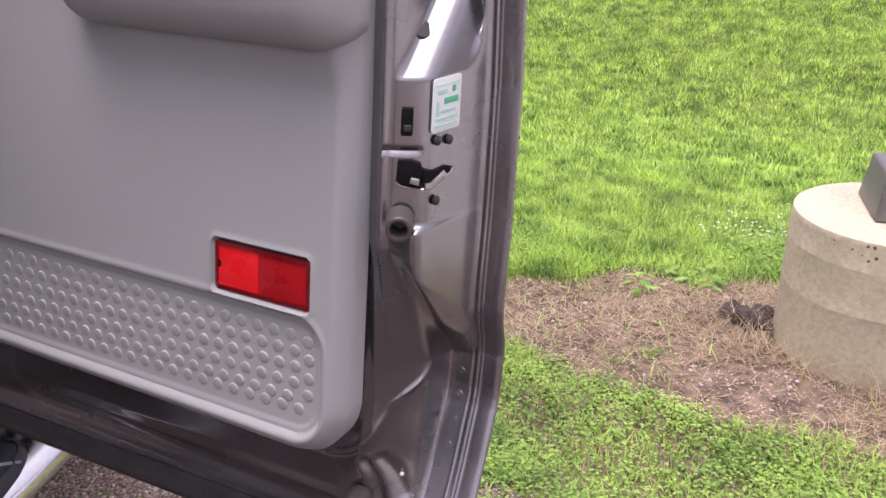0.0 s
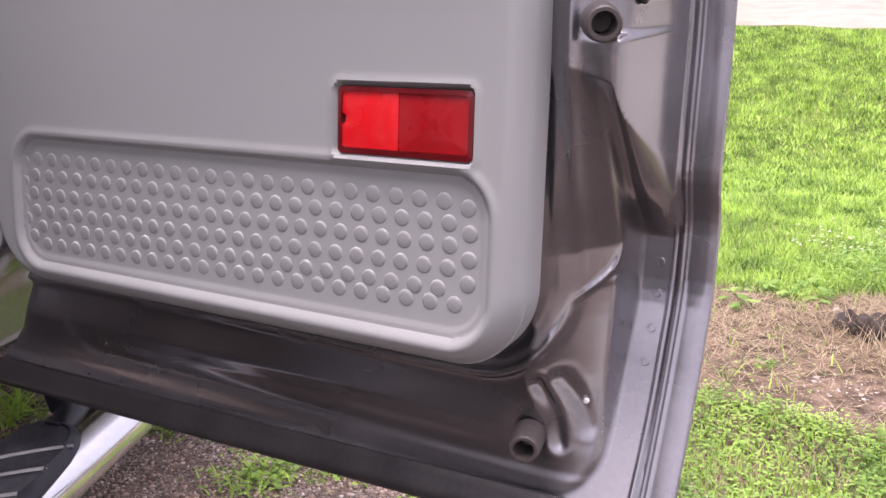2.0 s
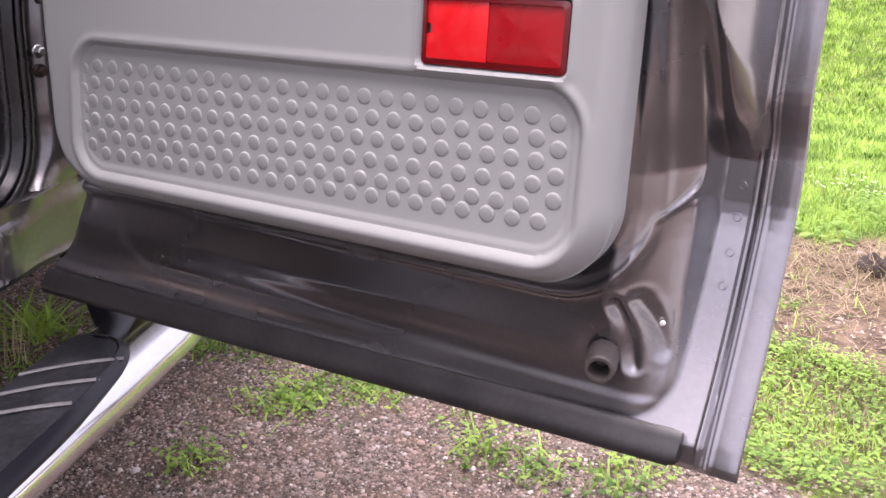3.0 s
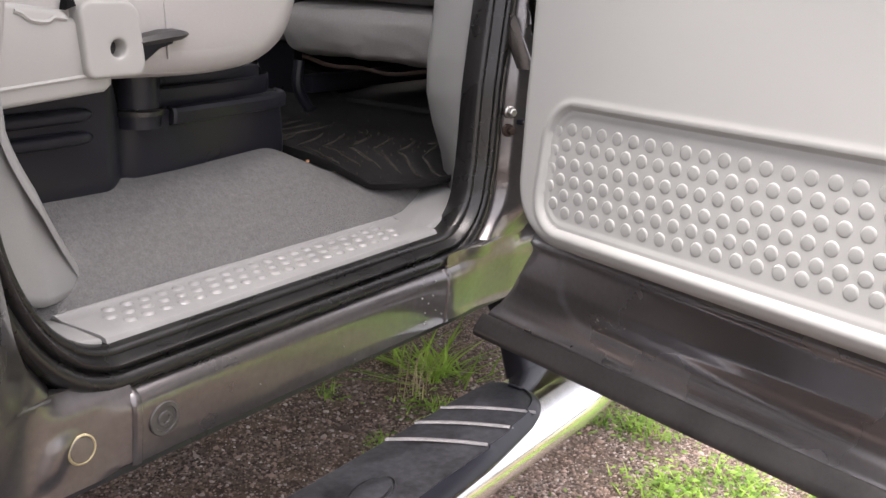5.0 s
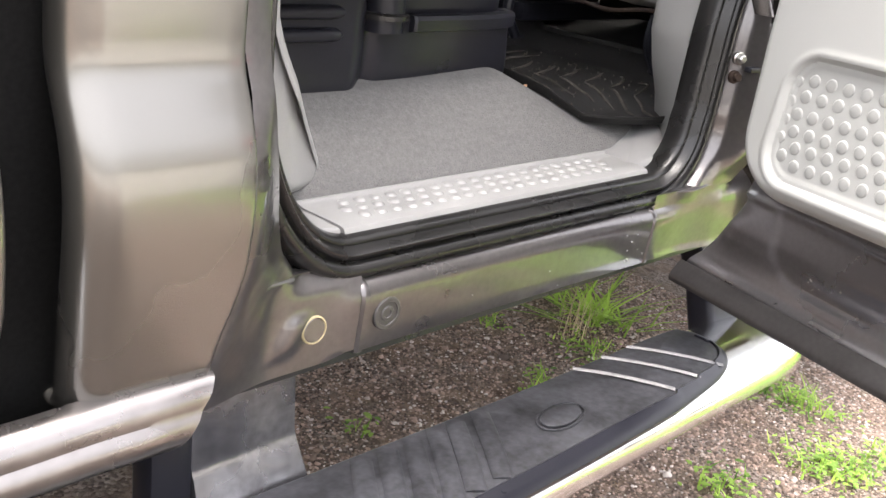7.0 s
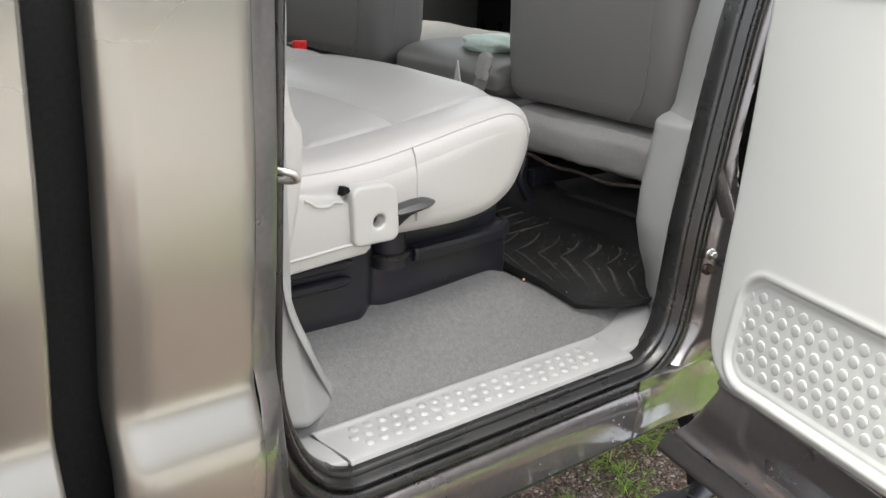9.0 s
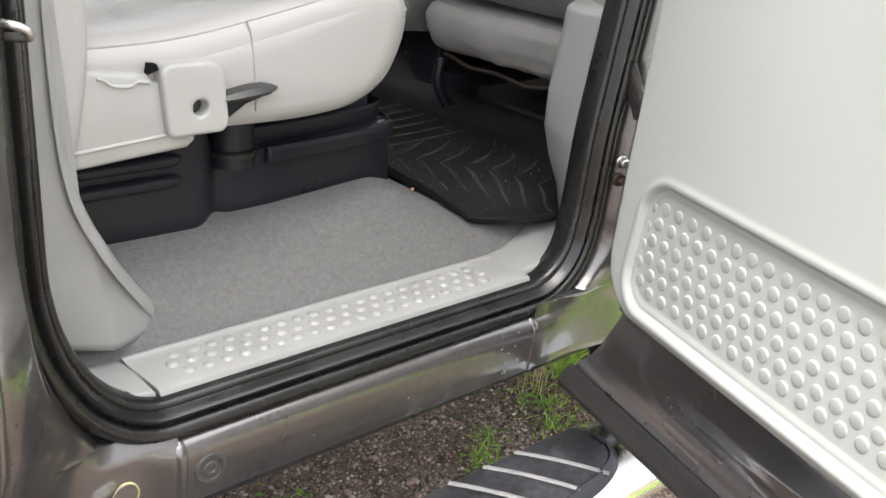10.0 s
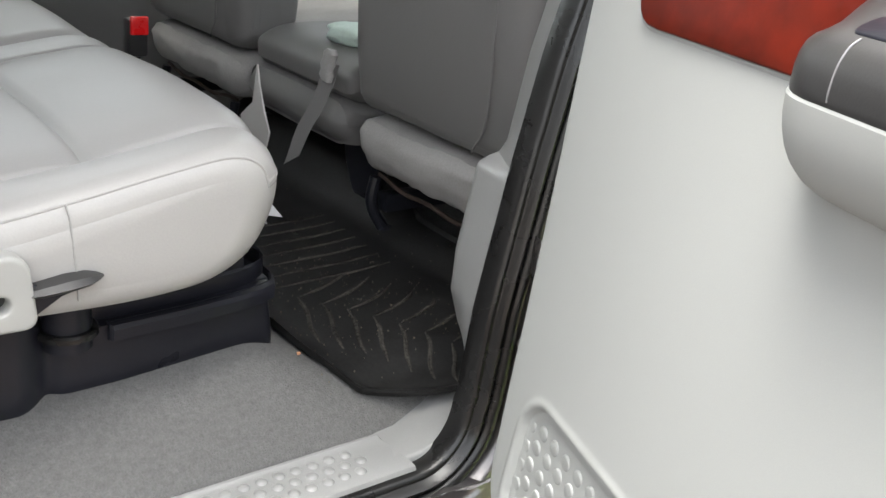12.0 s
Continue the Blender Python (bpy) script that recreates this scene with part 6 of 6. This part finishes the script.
TUFTS = [(2.178, -1.275, 0.035), (2.10, -1.15, 0.025), (0.43, 0.415, 0.03), (1.38, 0.0, 0.09), (1.15, -0.2, 0.07), (1.30, -0.26, 0.07), (1.45, -0.43, 0.08), (1.32, 0.1, 0.06), (1.3, 0.66, 0.04), (1.0, 0.6, 0.035), (1.1, -0.17, 0.08), (1.2, -0.33, 0.08), (0.86, -0.1, 0.06), (1.02, -0.6, 0.07), (0.97, -0.72, 0.06), (1.08, -0.9, 0.08), (1.11, 0.40, 0.06), (1.06, 0.30, 0.05), (0.83, 0.30, 0.045), (1.25, -0.62, 0.1), (1.3, -0.85, 0.12), (0.95, -0.85, 0.06), (0.9, 0.36, 0.03)]


def tuft_spots(count, spread=0.5):
    out = []
    for x, y, r in TUFTS:
        m = int(count * r * r * 120)
        out.append(np.stack([R.normal(x, r * spread, m), R.normal(y, r * spread, m)], 1))
    p = np.concatenate(out)
    return np.column_stack([p, ground_z(p[:, 0], p[:, 1])])


blades("gravel_tufts", tuft_spots(75), 0.0046, 0.032, GRASS, "thin tufts of grass growing through the gravel", "grass", 1.2)
# tall tuft behind the step
tt = np.column_stack([R.normal(1.27, 0.04, 110), R.normal(0.51, 0.05, 110), np.full(110, 0.015)])
blades("tall_tuft", tt, 0.008, 0.07, GRASS, "tall grass tuft beneath the truck", "grass", 3.0)
dry = np.column_stack([R.normal(1.15, 0.02, 34), R.normal(0.47, 0.02, 34), np.full(34, 0.015)])
blades("dry_stalks", dry, 0.0025, 0.13, STRAW, "dry pale grass stalks beneath the truck", "grass", 0.4)

# broad-leaved weeds: little leaves held at several heights
LEAF_V = [(0, 0, 0), (-0.5, 0.35, 0.12), (0.5, 0.35, 0.12), (-0.42, 0.75, 0.1), (0.42, 0.75, 0.1), (0, 1.05, 0)]
LEAF_F = [(0, 2, 1), (1, 2, 4), (1, 4, 3), (3, 4, 5)]


def leaves(name, pos, size, material, label, category):
    n = len(pos)
    s = size * R.uniform(0.5, 1.3, n)
    return scatter(name, LEAF_V, LEAF_F, pos, R.uniform(0, 6.283, n), np.stack([s * 0.55, s, s], 1), np.zeros((n, 2)), material, label, category)


w = picked(110000, 1.05, 3.4, -2.6, -0.3, lambda x, y: lawn(x, y) * (1 - 0.8 * step(x - 0.25 * y, 2.3, 3.2)) * (0.25 + 0.75 * step(patches(x, y, 4) + 0.3 * patches(x, y, 11), 0.25, 0.9)))
w[:, 2] += R.uniform(0.005, 0.05, len(w))
leaves("low_weeds", w, 0.0125, WEED, "low clover and broad-leaved weeds at the gravel's edge", "weeds")
c = picked(70, 1.3, 3.2, -2.5, -0.5, lambda x, y: lawn(x, y))
m = R.randint(6, 12, len(c))
ros = np.repeat(c, m, 0) + np.column_stack([R.normal(0, 0.006, (m.sum(), 2)), R.uniform(0.012, 0.03, m.sum())])
n = len(ros)
s = R.uniform(0.018, 0.035, n)
scatter("leaf_rosettes", LEAF_V, LEAF_F, ros, R.uniform(0, 6.283, n), np.stack([s * 0.32, s, s * 0.5], 1), np.stack([np.full(n, 0.0), np.zeros(n)], 1), WEED, "flat rosettes of broad leaves in the lawn", "weeds")
w = tuft_spots(190, 0.7)
w[:, 2] += R.uniform(0.003, 0.03, len(w))
leaves("gravel_weeds", w, 0.014, WEED, "small weeds between the stones", "weeds")
w = picked(8000, 2.8, 3.9, -2.3, -1.25, lambda x, y: np.clip(1.2 - np.hypot((x - 3.25) / 0.42, (y + 1.88) / 0.36), 0, 1) * step(patches(x, y, 7), 0.1, 0.8))
w[:, 2] += R.uniform(0.01, 0.10, len(w)) * R.uniform(0.4, 1.0, len(w))
leaves("clover_clump", w, 0.021, CLOVER, "leafy clover clump beside the dirt", "weeds")
w = picked(420, 3.0, 3.8, -2.2, -1.35, lambda x, y: np.clip(1.1 - np.hypot((x - 3.35) / 0.4, (y + 1.8) / 0.4), 0, 1))
w[:, 2] += R.uniform(0.09, 0.15, len(w))
leaves("clover_flowers", w, 0.015, BLOSSOM, "white clover blossoms on the clump", "flowers")
def stony(x, y):
    d = np.hypot((x - 2.08 + 0.35 * (y + 1.6)) / 0.2, (y + 1.62) / 0.42) + 0.25 * np.sin(9 * x + 7 * y)
    return 1 - step(d, 0.5, 1.1)


st = picked(40000, 1.5, 3.1, -2.9, -0.7, lambda x, y: step(zone_dirt(x, y), 0.1, 0.6) * (0.15 + 0.85 * patches(x, y, 3.1)) * (1 - 0.85 * stony(x, y)))
n = len(st)
h = R.uniform(0.02, 0.08, n)
scatter("dry_grass", BLADE_V, BLADE_F, st + [0, 0, 0.004], R.uniform(0, 6.283, n), np.stack([np.full(n, 0.0022), np.ones(n), 0.25 * h], 1), np.stack([R.uniform(2.2, 4.5, n), np.zeros(n)], 1), STRAW, "flattened dry grass on the bare dirt", "dry grass")

# dead stems round the clods and the foot of the pole base, broad leaves along the dirt's edge
ang = R.uniform(2.0, 4.4, 260)
ring = np.column_stack([PX + (PR + np.abs(R.normal(0, 0.05, 260))) * np.cos(ang), PY + (PR + np.abs(R.normal(0, 0.05, 260))) * np.sin(ang)])
ring = np.concatenate([ring, np.column_stack([R.normal(2.44, 0.07, 200), R.normal(-1.60, 0.07, 200)])])
blades("dead_stems", np.column_stack([ring, ground_z(ring[:, 0], ring[:, 1])]), 0.0026, 0.07, STRAW, "dead pale stems around the clods and concrete", "dry grass", 1.6)
c = np.array([(2.754, -1.218), (2.653, -1.223), (2.797, -1.404), (2.756, -1.488), (2.86, -1.33), (2.9, -1.45)])
ros = np.repeat(np.column_stack([c, ground_z(c[:, 0], c[:, 1])]), 7, 0) + np.column_stack([R.normal(0, 0.012, (42, 2)), R.uniform(0.01, 0.04, 42)])
s = R.uniform(0.035, 0.065, 42)
scatter("broad_leaves", LEAF_V, LEAF_F, ros, R.uniform(0, 6.283, 42), np.stack([s * 0.4, s, s * 0.6], 1), np.stack([np.full(42, 0.3), np.zeros(42)], 1), CLOVER, "broad green leaves at the edge of the dirt", "weeds")

bm = bmesh.new()
bmesh.ops.create_icosphere(bm, subdivisions=1, radius=1)
for k, vtx in enumerate(bm.verts):
    vtx.co *= 0.8 + 0.4 * noise.random()
SV, SF = arrays(bm)
STONE = bpy.data.materials.new("mixed_gravel")
STONE.use_nodes = True
nt = STONE.node_tree
gi = nt.nodes.new("ShaderNodeNewGeometry")
cr = nt.nodes.new("ShaderNodeValToRGB")
cr.color_ramp.elements[0].color, cr.color_ramp.elements[1].color = (0.09, 0.068, 0.057, 1), (0.70, 0.64, 0.59, 1)
for pos_, col in ((0.4, (0.225, 0.165, 0.132, 1)), (0.66, (0.365, 0.268, 0.217, 1)), (0.84, (0.46, 0.335, 0.28, 1)), (0.95, (0.49, 0.44, 0.41, 1))):
    cr.color_ramp.elements.new(pos_).color = col
nt.links.new(gi.outputs["Random Per Island"], cr.inputs[0])
nt.links.new(cr.outputs[0], nt.nodes["Principled BSDF"].inputs["Base Color"])
nt.nodes["Principled BSDF"].inputs["Roughness"].default_value = 0.75
g = picked(120000, 0.15, 1.9, -1.3, 0.95, lambda x, y: zone_gravel(x, y) * 0.9 + 0.05)
n = len(g)
r = 0.0023 * np.exp(R.normal(0, 0.42, n))
scatter("gravel", SV, SF, g, R.uniform(0, 6.283, n), np.stack([r * R.uniform(0.8, 1.4, n), r, r * R.uniform(0.6, 1, n)], 1), np.zeros((n, 2)), STONE, "small mixed brown and grey gravel stones", "gravel")
g = picked(16000, 1.5, 3.0, -2.8, -0.8, lambda x, y: step(zone_dirt(x, y), 0.3, 0.7) * (0.2 * patches(x, y, 2.6) + 0.8 * stony(x, y)))
n = len(g)
r = 0.0034 * np.exp(R.normal(0, 0.4, n))
scatter("dirt_pebbles", SV, SF, g, R.uniform(0, 6.283, n), np.stack([r * 1.2, r, r * 0.7], 1), np.zeros((n, 2)), STONE, "pebbles pressed into the bare dirt", "gravel")
